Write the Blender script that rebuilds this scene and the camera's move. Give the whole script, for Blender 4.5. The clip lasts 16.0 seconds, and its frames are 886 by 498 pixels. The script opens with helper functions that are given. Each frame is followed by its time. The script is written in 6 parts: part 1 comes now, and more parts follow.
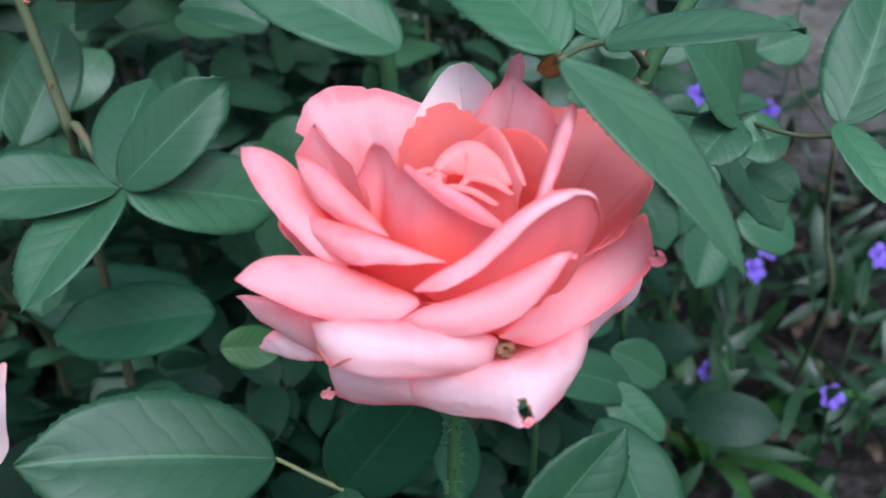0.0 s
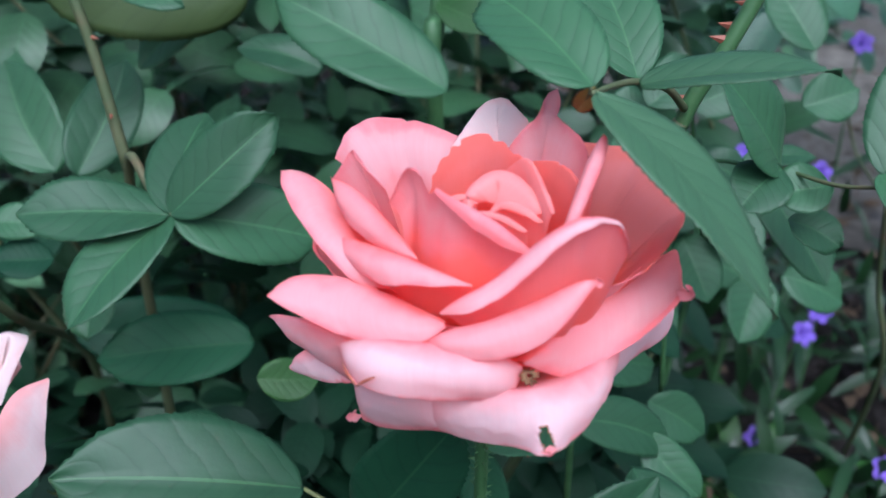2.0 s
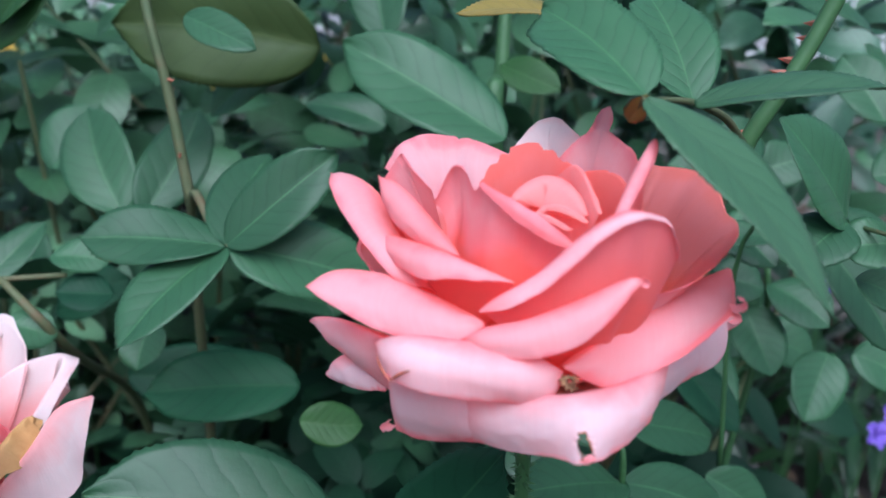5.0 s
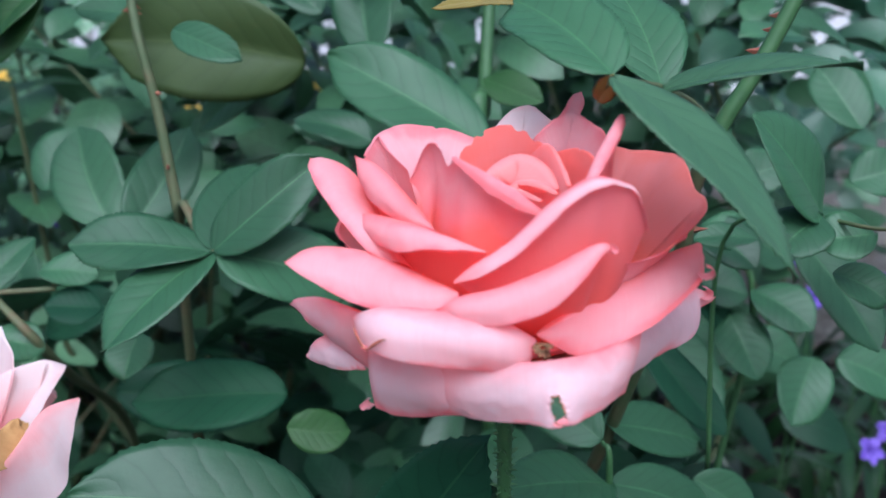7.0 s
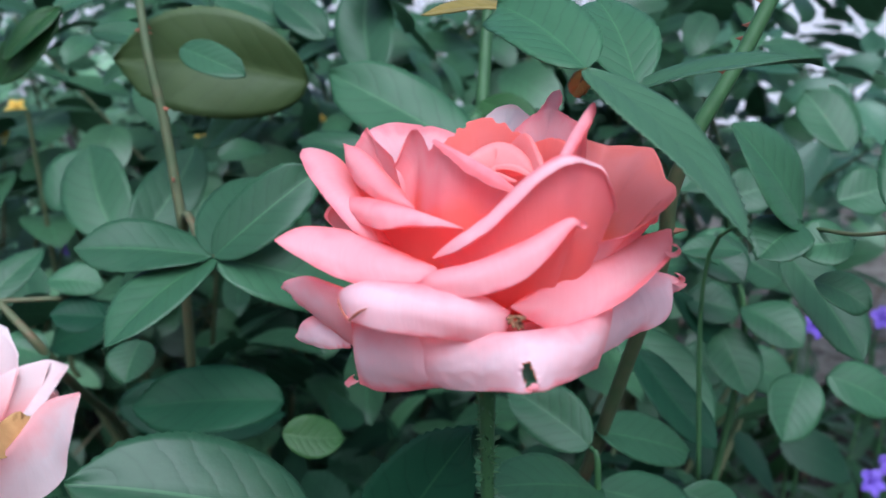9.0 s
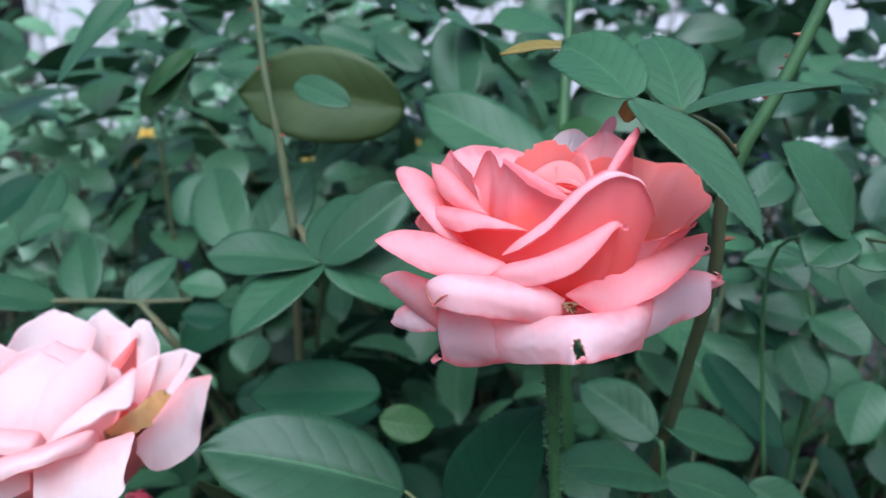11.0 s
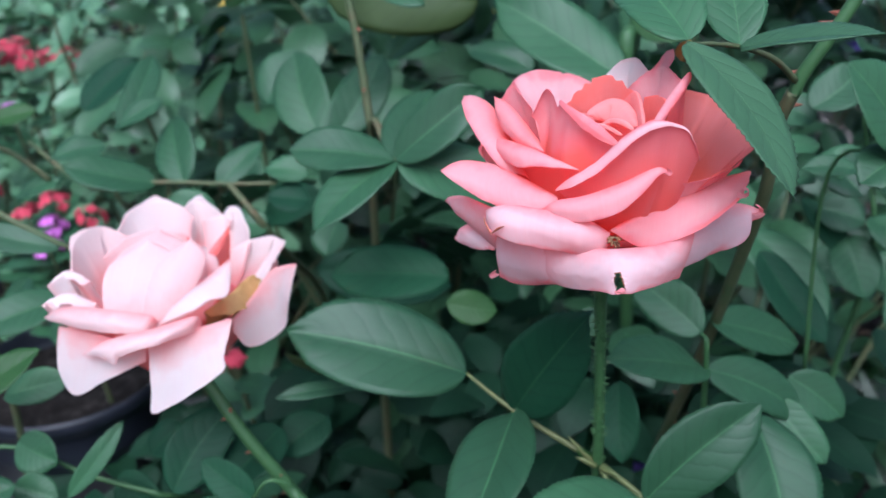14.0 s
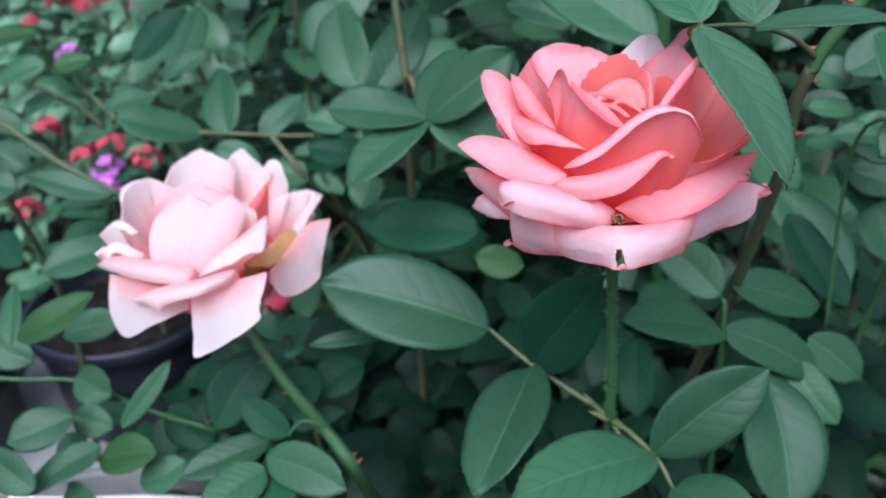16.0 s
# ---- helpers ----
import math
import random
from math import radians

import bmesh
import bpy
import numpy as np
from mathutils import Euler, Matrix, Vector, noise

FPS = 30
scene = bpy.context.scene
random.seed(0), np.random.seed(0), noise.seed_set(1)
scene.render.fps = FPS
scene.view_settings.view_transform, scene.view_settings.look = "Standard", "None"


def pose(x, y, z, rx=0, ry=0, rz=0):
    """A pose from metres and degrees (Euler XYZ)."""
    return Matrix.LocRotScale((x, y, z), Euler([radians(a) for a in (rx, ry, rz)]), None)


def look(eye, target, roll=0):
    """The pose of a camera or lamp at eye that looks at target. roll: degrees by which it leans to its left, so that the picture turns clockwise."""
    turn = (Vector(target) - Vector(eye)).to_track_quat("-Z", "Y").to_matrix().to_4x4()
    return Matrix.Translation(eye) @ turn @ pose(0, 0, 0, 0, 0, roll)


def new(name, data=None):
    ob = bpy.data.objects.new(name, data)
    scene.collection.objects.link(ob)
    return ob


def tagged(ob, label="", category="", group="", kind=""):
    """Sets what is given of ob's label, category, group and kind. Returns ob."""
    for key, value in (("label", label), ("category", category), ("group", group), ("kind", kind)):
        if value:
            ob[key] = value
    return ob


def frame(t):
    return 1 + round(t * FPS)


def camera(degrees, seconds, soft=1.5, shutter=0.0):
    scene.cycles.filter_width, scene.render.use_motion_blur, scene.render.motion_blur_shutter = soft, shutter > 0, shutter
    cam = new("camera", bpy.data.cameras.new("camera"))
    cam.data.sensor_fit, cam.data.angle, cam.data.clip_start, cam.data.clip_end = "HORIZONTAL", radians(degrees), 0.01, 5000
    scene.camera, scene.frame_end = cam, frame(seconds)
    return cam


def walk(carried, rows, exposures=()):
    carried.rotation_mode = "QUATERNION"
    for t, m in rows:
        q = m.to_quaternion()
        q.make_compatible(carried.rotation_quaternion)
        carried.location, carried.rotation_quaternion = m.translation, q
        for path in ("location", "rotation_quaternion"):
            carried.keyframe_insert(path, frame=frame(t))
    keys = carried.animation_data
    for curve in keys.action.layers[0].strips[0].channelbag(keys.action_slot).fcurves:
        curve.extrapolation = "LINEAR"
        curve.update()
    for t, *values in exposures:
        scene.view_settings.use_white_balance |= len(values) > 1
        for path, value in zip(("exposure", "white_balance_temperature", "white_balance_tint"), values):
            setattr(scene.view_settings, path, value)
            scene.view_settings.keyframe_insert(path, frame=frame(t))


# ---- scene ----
cam = camera(55.56, 16.0)
cam.data.dof.use_dof = True
cam.data.dof.focus_distance, cam.data.dof.aperture_fstop = 0.285, 12.0
PATH = [
    (0, (-0.0103, -0.1678, 0.7619), (0.0072, 0.0823, 0.5971), 0.91),
    (0.5, (-0.0075, -0.1703, 0.7631), (0.0061, 0.0837, 0.6041), 0.56),
    (1, (-0.0080, -0.1722, 0.7611), (0.0009, 0.0858, 0.6083), 0.48),
    (1.5, (-0.0079, -0.1731, 0.7581), (-0.0018, 0.0868, 0.6082), 0.93),
    (2, (-0.0052, -0.1751, 0.7568), (-0.0051, 0.0859, 0.6089), 1.12),
    (2.5, (-0.0045, -0.1757, 0.7534), (-0.0086, 0.0859, 0.6066), 1.31),
    (3, (-0.0035, -0.1781, 0.7508), (-0.0201, 0.0831, 0.6043), 0.85),
    (3.5, (-0.0039, -0.1799, 0.7448), (-0.0252, 0.0830, 0.6017), 1.21),
    (4, (-0.0037, -0.1816, 0.7410), (-0.0255, 0.0858, 0.6068), 1.44),
    (4.2, (-0.0018, -0.1816, 0.7388), (-0.0246, 0.0877, 0.6085), 1.75),
    (6.5, (0.0037, -0.1911, 0.7216), (-0.0206, 0.0898, 0.6190), 1.09),
    (7, (0.0077, -0.1939, 0.7178), (-0.0153, 0.0870, 0.6149), 1.02),
    (7.5, (0.0111, -0.1998, 0.7140), (-0.0131, 0.0822, 0.6145), 0.94),
    (8, (0.0101, -0.2021, 0.7098), (-0.0148, 0.0812, 0.6142), 0.95),
    (8.2, (0.0102, -0.2017, 0.7075), (-0.0147, 0.0821, 0.6134), 1.06),
    (10.3, (0.0314, -0.2461, 0.7038), (-0.0137, 0.0394, 0.6235), 0.47),
    (10.5, (0.0314, -0.2516, 0.7054), (-0.0189, 0.0330, 0.6249), 0.10),
    (11, (0.0320, -0.2605, 0.7123), (-0.0295, 0.0220, 0.6323), -0.30),
    (11.5, (0.0337, -0.2680, 0.7180), (-0.0343, 0.0114, 0.6325), -0.44),
    (12, (0.0386, -0.2706, 0.7240), (-0.0337, 0.0047, 0.6293), -0.64),
    (12.5, (0.0444, -0.2759, 0.7329), (-0.0321, -0.0065, 0.6256), -1.01),
    (13, (0.0448, -0.2773, 0.7388), (-0.0330, -0.0134, 0.6192), -1.02),
    (13.5, (0.0417, -0.2767, 0.7441), (-0.0393, -0.0164, 0.6189), -1.09),
    (14, (0.0428, -0.2773, 0.7511), (-0.0406, -0.0208, 0.6197), -0.91),
    (14.5, (0.0465, -0.2792, 0.7586), (-0.0409, -0.0258, 0.6237), -0.89),
    (15, (0.0548, -0.2795, 0.7623), (-0.0371, -0.0329, 0.6183), -1.42),
    (15.5, (0.0572, -0.2810, 0.7676), (-0.0388, -0.0379, 0.6203), -1.69),
    (16, (0.0609, -0.2816, 0.7726), (-0.0372, -0.0424, 0.6204), -1.64),
]
walk(cam, [(t, look(eye, target, roll)) for t, eye, target, roll in PATH], exposures=[(0, 0.36, 5120, 11), (16, 0.36, 5120, 11)])

# ---- daylight: bright shade under a pale sky ----
world = bpy.data.worlds.new("sky_world")
scene.world = world
world.use_nodes = True
wn = world.node_tree.nodes
sky = wn.new("ShaderNodeTexSky")
sky.sky_type = "NISHITA"
sky.sun_disc = False
sky.sun_elevation, sky.sun_rotation = radians(58), radians(172)
sky.air_density, sky.dust_density, sky.ozone_density = 0.7, 8.0, 0.0
wn["Background"].inputs["Strength"].default_value = 0.14
world.node_tree.links.new(sky.outputs[0], wn["Background"].inputs["Color"])
sun_data = bpy.data.lights.new("sun", "SUN")
sun_data.energy, sun_data.angle, sun_data.color = 1.65, radians(48), (0.97, 0.99, 1.0)
sun = new("sun", sun_data)
sun.matrix_world = look((0.25, -1.8, 2.9), (0, 0, 0))


# ---- materials ----
def material(name, rough=0.6, spec=0.5):
    m = bpy.data.materials.new(name)
    m.use_nodes = True
    b = m.node_tree.nodes["Principled BSDF"]
    b.inputs["Roughness"].default_value = rough
    b.inputs["Specular IOR Level"].default_value = spec
    return m, m.node_tree.nodes, m.node_tree.links, b


def mth(n, l, op, a, b=None):
    q = n.new("ShaderNodeMath")
    q.operation = op
    for i, v in enumerate((a, b)):
        if v is None:
            continue
        if isinstance(v, (int, float)):
            q.inputs[i].default_value = v
        else:
            l.new(v, q.inputs[i])
    return q.outputs[0]


def ramp(n, l, fac, stops):
    q = n.new("ShaderNodeValToRGB")
    e = q.color_ramp.elements
    while len(e) < len(stops):
        e.new(0.5)
    for s, (p, c) in zip(e, stops):
        s.position, s.color = p, (*c, 1)
    l.new(fac, q.inputs[0])
    return q.outputs[0]


def noise_tex(n, l, scale, detail=3.0, rough=0.55, coord=None):
    q = n.new("ShaderNodeTexNoise")
    q.inputs["Scale"].default_value, q.inputs["Detail"].default_value, q.inputs["Roughness"].default_value = scale, detail, rough
    if coord is None:
        coord = n.new("ShaderNodeTexCoord").outputs["Object"]
    l.new(coord, q.inputs["Vector"])
    return q.outputs["Fac"]


def mix(n, l, fac, a, b, mode="MIX"):
    q = n.new("ShaderNodeMix")
    q.data_type, q.blend_type = "RGBA", mode
    for i, v in ((0, fac), (6, a), (7, b)):
        if isinstance(v, (int, float)):
            q.inputs[i].default_value = v
        elif isinstance(v, tuple):
            q.inputs[i].default_value = (*v, 1)
        else:
            l.new(v, q.inputs[i])
    return q.outputs[2]


def bump(n, l, b, height, strength, distance):
    q = n.new("ShaderNodeBump")
    q.inputs["Strength"].default_value, q.inputs["Distance"].default_value = strength, distance
    l.new(height, q.inputs["Height"])
    l.new(q.outputs[0], b.inputs["Normal"])


def thin(n, l, b, colour, share):
    """Lets part of the light through a thin blade."""
    t = n.new("ShaderNodeBsdfTranslucent")
    if isinstance(colour, tuple):
        t.inputs[0].default_value = (*colour, 1)
    else:
        l.new(colour, t.inputs[0])
    s = n.new("ShaderNodeMixShader")
    s.inputs[0].default_value = share
    l.new(b.outputs[0], s.inputs[1])
    l.new(t.outputs[0], s.inputs[2])
    l.new(s.outputs[0], n["Material Output"].inputs[0])


def leaf_material(name, dark, light, rib, rough=0.40, islands=False, through_share=0.08, spec=0.5):
    m, n, l, b = material(name, rough, spec)
    uv = n.new("ShaderNodeUVMap")
    uv.uv_map = "UVMap"
    sep = n.new("ShaderNodeSeparateXYZ")
    l.new(uv.outputs[0], sep.inputs[0])
    across = mth(n, l, "ABSOLUTE", mth(n, l, "SUBTRACT", mth(n, l, "MULTIPLY", sep.outputs[0], 2.0), 1.0))
    along = sep.outputs[1]
    # side veins run forward from the midrib
    wob = noise_tex(n, l, 5.0, 2.0, 0.5, uv.outputs[0])
    ph = mth(n, l, "ADD", mth(n, l, "SUBTRACT", mth(n, l, "MULTIPLY", along, 7.5), mth(n, l, "MULTIPLY", across, 1.8)), mth(n, l, "MULTIPLY", wob, 0.5))
    saw = mth(n, l, "ABSOLUTE", mth(n, l, "SUBTRACT", mth(n, l, "FRACT", ph), 0.5))
    ridge_line = mth(n, l, "MULTIPLY", saw, 2.0)
    quilt = mth(n, l, "POWER", ridge_line, 7.0)
    pillow = mth(n, l, "SUBTRACT", 1.0, mth(n, l, "POWER", ridge_line, 2.5))
    midrib = mth(n, l, "LESS_THAN", across, 0.028)
    pick = n.new("ShaderNodeNewGeometry").outputs["Random Per Island"] if islands else n.new("ShaderNodeObjectInfo").outputs["Random"]
    grain = noise_tex(n, l, 90.0, 4.0)
    patch = noise_tex(n, l, 22.0, 2.0)
    f = mth(n, l, "ADD", mth(n, l, "MULTIPLY", pick, 0.55), mth(n, l, "MULTIPLY", mth(n, l, "ADD", grain, patch), 0.28))
    body = ramp(n, l, f, [(0.12, dark), (0.9, light)])
    veined = mix(n, l, mth(n, l, "MULTIPLY", quilt, 0.30), body, tuple(0.7 * a for a in dark))
    col = mix(n, l, mth(n, l, "MULTIPLY", midrib, 0.45), veined, rib)
    l.new(col, b.inputs["Base Color"])
    rr = mth(n, l, "ADD", mth(n, l, "MULTIPLY", patch, 0.25), rough - 0.15)
    l.new(rr, b.inputs["Roughness"])
    fine = noise_tex(n, l, 600.0, 3.0)
    net = noise_tex(n, l, 140.0, 3.0)
    h = mth(n, l, "ADD", mth(n, l, "MULTIPLY", pillow, 0.6), mth(n, l, "ADD", mth(n, l, "MULTIPLY", fine, 0.2), mth(n, l, "MULTIPLY", net, 0.9)))
    h = mth(n, l, "SUBTRACT", h, mth(n, l, "MULTIPLY", midrib, 1.2))
    bump(n, l, b, h, 0.5, 0.0004)
    thin(n, l, b, col, through_share)
    return m


def petal_material(name, heart, body, rim, pale, glow, blotch=0.28, uneven=0.38, delay=0.0):
    m, n, l, b = material(name, 0.55, 0.25)
    b.inputs["Subsurface Weight"].default_value = 0.0
    b.inputs["Sheen Weight"].default_value = 0.12
    b.inputs["Sheen Roughness"].default_value = 0.5
    uv = n.new("ShaderNodeUVMap")
    uv.uv_map = "UVMap"
    sep = n.new("ShaderNodeSeparateXYZ")
    l.new(uv.outputs[0], sep.inputs[0])
    patch = noise_tex(n, l, 70.0, 3.0)
    age = n.new("ShaderNodeAttribute")
    age.attribute_type, age.attribute_name = "OBJECT", "paleness"
    v = mth(n, l, "ADD", mth(n, l, "SUBTRACT", sep.outputs[1], delay), mth(n, l, "MULTIPLY", mth(n, l, "SUBTRACT", patch, 0.5), blotch))
    # Pigment plus painted light: highlight on the roll in soft, warm glow in heart.
    soft = tuple(0.68 * a + 0.32 * c for a, c in zip(rim, pale))
    base = ramp(n, l, v, [(0.25, heart), (0.54, body), (0.68, rim), (0.84, soft), (0.95, rim), (1.0, rim)])
    faded = ramp(n, l, v, [(0.2, body), (0.55, rim), (0.72, pale), (0.92, pale), (0.97, soft), (1.0, rim)])
    col = mix(n, l, age.outputs["Fac"], base, faded)
    # uneven flush of colour and deeper margins
    cloud = noise_tex(n, l, 34.0, 2.0)
    flush = n.new("ShaderNodeMath")
    flush.operation, flush.use_clamp = "MULTIPLY_ADD", True
    l.new(cloud, flush.inputs[0])
    flush.inputs[1].default_value, flush.inputs[2].default_value = 3.2, -1.35
    side = mth(n, l, "POWER", mth(n, l, "ABSOLUTE", mth(n, l, "SUBTRACT", mth(n, l, "MULTIPLY", sep.outputs[0], 2.0), 1.0)), 6.0)
    tint = mth(n, l, "ADD", mth(n, l, "MULTIPLY", flush.outputs[0], uneven), mth(n, l, "MULTIPLY", side, 0.55))
    col = mix(n, l, tint, col, tuple(0.5 * a + 0.5 * c for a, c in zip(body, rim)))
    # fine veins that run from base to rim
    st = n.new("ShaderNodeMapping")
    st.inputs["Scale"].default_value = (60.0, 3.0, 1.0)
    l.new(uv.outputs[0], st.inputs[0])
    streak = noise_tex(n, l, 1.0, 3.0, 0.6, st.outputs[0])
    fine_vein = mth(n, l, "MULTIPLY", streak, mth(n, l, "SUBTRACT", 0.3, mth(n, l, "MULTIPLY", age.outputs["Fac"], 0.16)))
    col = mix(n, l, fine_vein, col, body)
    l.new(col, b.inputs["Base Color"])
    crease = noise_tex(n, l, 160.0, 3.0, 0.6)
    bump(n, l, b, mth(n, l, "ADD", streak, mth(n, l, "MULTIPLY", crease, 0.9)), 0.22, 0.0008)
    warm = mth(n, l, "SUBTRACT", 0.6, mth(n, l, "MULTIPLY", age.outputs["Fac"], 0.22))
    thin(n, l, b, mix(n, l, warm, col, glow), 0.5)
    return m


def rough_material(name, stops, scale, rough=0.8, bump_d=0.004, spec=0.3):
    m, n, l, b = material(name, rough, spec)
    a, c = noise_tex(n, l, scale, 6.0, 0.65), noise_tex(n, l, scale * 0.18, 3.0)
    f = mth(n, l, "ADD", mth(n, l, "MULTIPLY", a, 0.6), mth(n, l, "MULTIPLY", c, 0.4))
    l.new(ramp(n, l, f, stops), b.inputs["Base Color"])
    bump(n, l, b, a, 0.6, bump_d)
    return m


LEAF = leaf_material("rose_leaf", (0.0190, 0.0560, 0.0265), (0.0485, 0.1290, 0.0580), (0.0780, 0.1900, 0.0760), 0.44, spec=0.25)
# Darker copy of rose_leaf: shade inside the bush is put into its colour.
LEAF_SHADED = leaf_material("shaded_rose_leaf", (0.0085, 0.0370, 0.0186), (0.0199, 0.0770, 0.0341), (0.0314, 0.0997, 0.0399), 0.55, spec=0.14)
LEAF_FILL = leaf_material("foliage_leaf", (0.0145, 0.0430, 0.0200), (0.0540, 0.1360, 0.0580), (0.0650, 0.1750, 0.0720), 0.42, islands=True, spec=0.35)
# Brighter, bluer copy of foliage_leaf; its colour stands in for sky sheen.
LEAF_SIDE = leaf_material("lit_foliage_leaf", (0.022, 0.068, 0.038), (0.066, 0.165, 0.090), (0.085, 0.20, 0.10), 0.42, islands=True)
LEAF_YOUNG = leaf_material("young_leaf", (0.014, 0.050, 0.012), (0.031, 0.088, 0.021), (0.058, 0.125, 0.038), 0.5, spec=0.25)
LEAF_OLIVE = leaf_material("leaf_underside", (0.042, 0.078, 0.018), (0.066, 0.108, 0.027), (0.095, 0.138, 0.042), 0.6, through_share=0.2)
STRAP = leaf_material("strap_leaf", (0.0075, 0.028, 0.008), (0.016, 0.050, 0.0145), (0.022, 0.058, 0.022), islands=True)
STEM = rough_material("green_stem", [(0.3, (0.0302, 0.0864, 0.0302)), (0.6, (0.0518, 0.1260, 0.0418)), (0.85, (0.0792, 0.1296, 0.0504))], 120, 0.5, 0.0006, 0.4)
STALK = rough_material("leaf_stalk", [(0.3, (0.085, 0.125, 0.040)), (0.55, (0.14, 0.155, 0.055)), (0.8, (0.19, 0.14, 0.06))], 90, 0.5, 0.0006, 0.4)
CANE = rough_material("old_cane", [(0.3, (0.049, 0.091, 0.035)), (0.55, (0.091, 0.105, 0.049)), (0.75, (0.140, 0.077, 0.042))], 70, 0.6, 0.0008)
PETAL = petal_material("coral_petal", (0.96, 0.11, 0.045), (0.95, 0.19, 0.155), (0.94, 0.31, 0.36), (0.96, 0.82, 0.86), (0.98, 0.24, 0.19), uneven=0.26)
PETAL_DEEP = petal_material("deep_coral_petal", (0.97, 0.11, 0.04), (0.96, 0.175, 0.115), (0.95, 0.26, 0.24), (0.94, 0.40, 0.43), (0.98, 0.22, 0.12))
PETAL_HEART = petal_material("heart_petal", (0.96, 0.13, 0.07), (0.95, 0.24, 0.20), (0.94, 0.37, 0.36), (0.93, 0.55, 0.55), (0.98, 0.30, 0.23))
PETAL_PALE = petal_material("faded_petal", (0.94, 0.16, 0.10), (0.93, 0.30, 0.29), (0.93, 0.56, 0.55), (0.95, 0.89, 0.875), (0.96, 0.52, 0.49), uneven=0.16, delay=0.08)
BROWN = rough_material("withered_edge", [(0.3, (0.10, 0.05, 0.03)), (0.7, (0.30, 0.17, 0.08))], 300, 0.8, 0.0006)
TORN = rough_material("dry_torn_edge", [(0.3, (0.30, 0.07, 0.045)), (0.7, (0.52, 0.20, 0.12))], 300, 0.8, 0.0006)
WILT = rough_material("withered_petal", [(0.3, (0.42, 0.22, 0.07)), (0.7, (0.62, 0.40, 0.16))], 110, 0.7, 0.0008)
SOIL = rough_material("soil", [(0.32, (0.004, 0.0037, 0.0035)), (0.5, (0.020, 0.0175, 0.016)), (0.62, (0.055, 0.049, 0.046)), (0.78, (0.13, 0.123, 0.12))], 60, 0.95, 0.02, spec=0.05)
PAVING = rough_material("concrete", [(0.3, (0.13, 0.127, 0.124)), (0.7, (0.30, 0.295, 0.29))], 18, 0.9, 0.003)
WHITE = rough_material("white_plastic", [(0.3, (0.62, 0.63, 0.63)), (0.7, (0.80, 0.80, 0.80))], 14, 0.5, 0.0005)
POT = rough_material("black_plastic", [(0.3, (0.010, 0.012, 0.017)), (0.7, (0.020, 0.024, 0.036))], 30, 0.38, 0.0006, 0.5)
PURPLE = rough_material("violet_petal", [(0.3, (0.10, 0.055, 0.34)), (0.7, (0.18, 0.11, 0.46))], 60, 0.6, 0.0006)
RED = rough_material("red_petal", [(0.3, (0.42, 0.03, 0.06)), (0.7, (0.55, 0.07, 0.11))], 90, 0.6, 0.0006)
PINK = rough_material("magenta_petal", [(0.3, (0.55, 0.12, 0.55)), (0.7, (0.68, 0.24, 0.68))], 90, 0.6, 0.0006)
YELLOW = rough_material("yellow_petal", [(0.3, (0.72, 0.45, 0.05)), (0.7, (0.82, 0.62, 0.14))], 90, 0.6, 0.0006)
LITTER = rough_material("dry_leaf", [(0.3, (0.0521, 0.0347, 0.0217)), (0.7, (0.1302, 0.0998, 0.0694))], 60, 0.85, 0.001, spec=0.05)
GRAVEL = rough_material("pale_gravel", [(0.3, (0.0310, 0.0298, 0.0285)), (0.5, (0.0806, 0.0775, 0.0775)), (0.75, (0.1736, 0.1705, 0.1736))], 40, 0.9, 0.012, spec=0.05)
WALL = rough_material("whitewashed_wall", [(0.3, (0.50, 0.50, 0.52)), (0.7, (0.74, 0.74, 0.77))], 6, 0.9, 0.004)
LEAF_LIGHT = leaf_material("shrub_leaf", (0.0594, 0.1463, 0.0719), (0.1544, 0.3038, 0.1562), (0.1425, 0.2700, 0.1562), islands=True)
PATH_GRIT = rough_material("dry_grit", [(0.3, (0.045, 0.042, 0.036)), (0.5, (0.115, 0.108, 0.094)), (0.75, (0.25, 0.237, 0.21))], 30, 0.95, 0.015, spec=0.05)
LEAF_YELLOW = leaf_material("yellowing_leaf", (0.16, 0.13, 0.025), (0.26, 0.20, 0.04), (0.30, 0.24, 0.08), 0.5)
STRAP_BRIGHT = leaf_material("bright_strap_leaf", (0.018, 0.070, 0.010), (0.038, 0.115, 0.018), (0.045, 0.12, 0.028))
THORN = rough_material("thorn", [(0.3, (0.20, 0.06, 0.04)), (0.7, (0.34, 0.14, 0.08))], 200, 0.5, 0.0004)
LEAF_MATTE = leaf_material("matte_leaf", (0.030, 0.082, 0.038), (0.050, 0.118, 0.054), (0.075, 0.15, 0.066), 0.5, spec=0.35)
# Darkened copy of foliage_leaf; the gloom under the bush is mixed into its colour.
LEAF_FILL_SHADED = leaf_material("shaded_foliage_leaf", (0.005, 0.020, 0.010), (0.013, 0.046, 0.020), (0.020, 0.064, 0.027), 0.55, islands=True, spec=0.2)


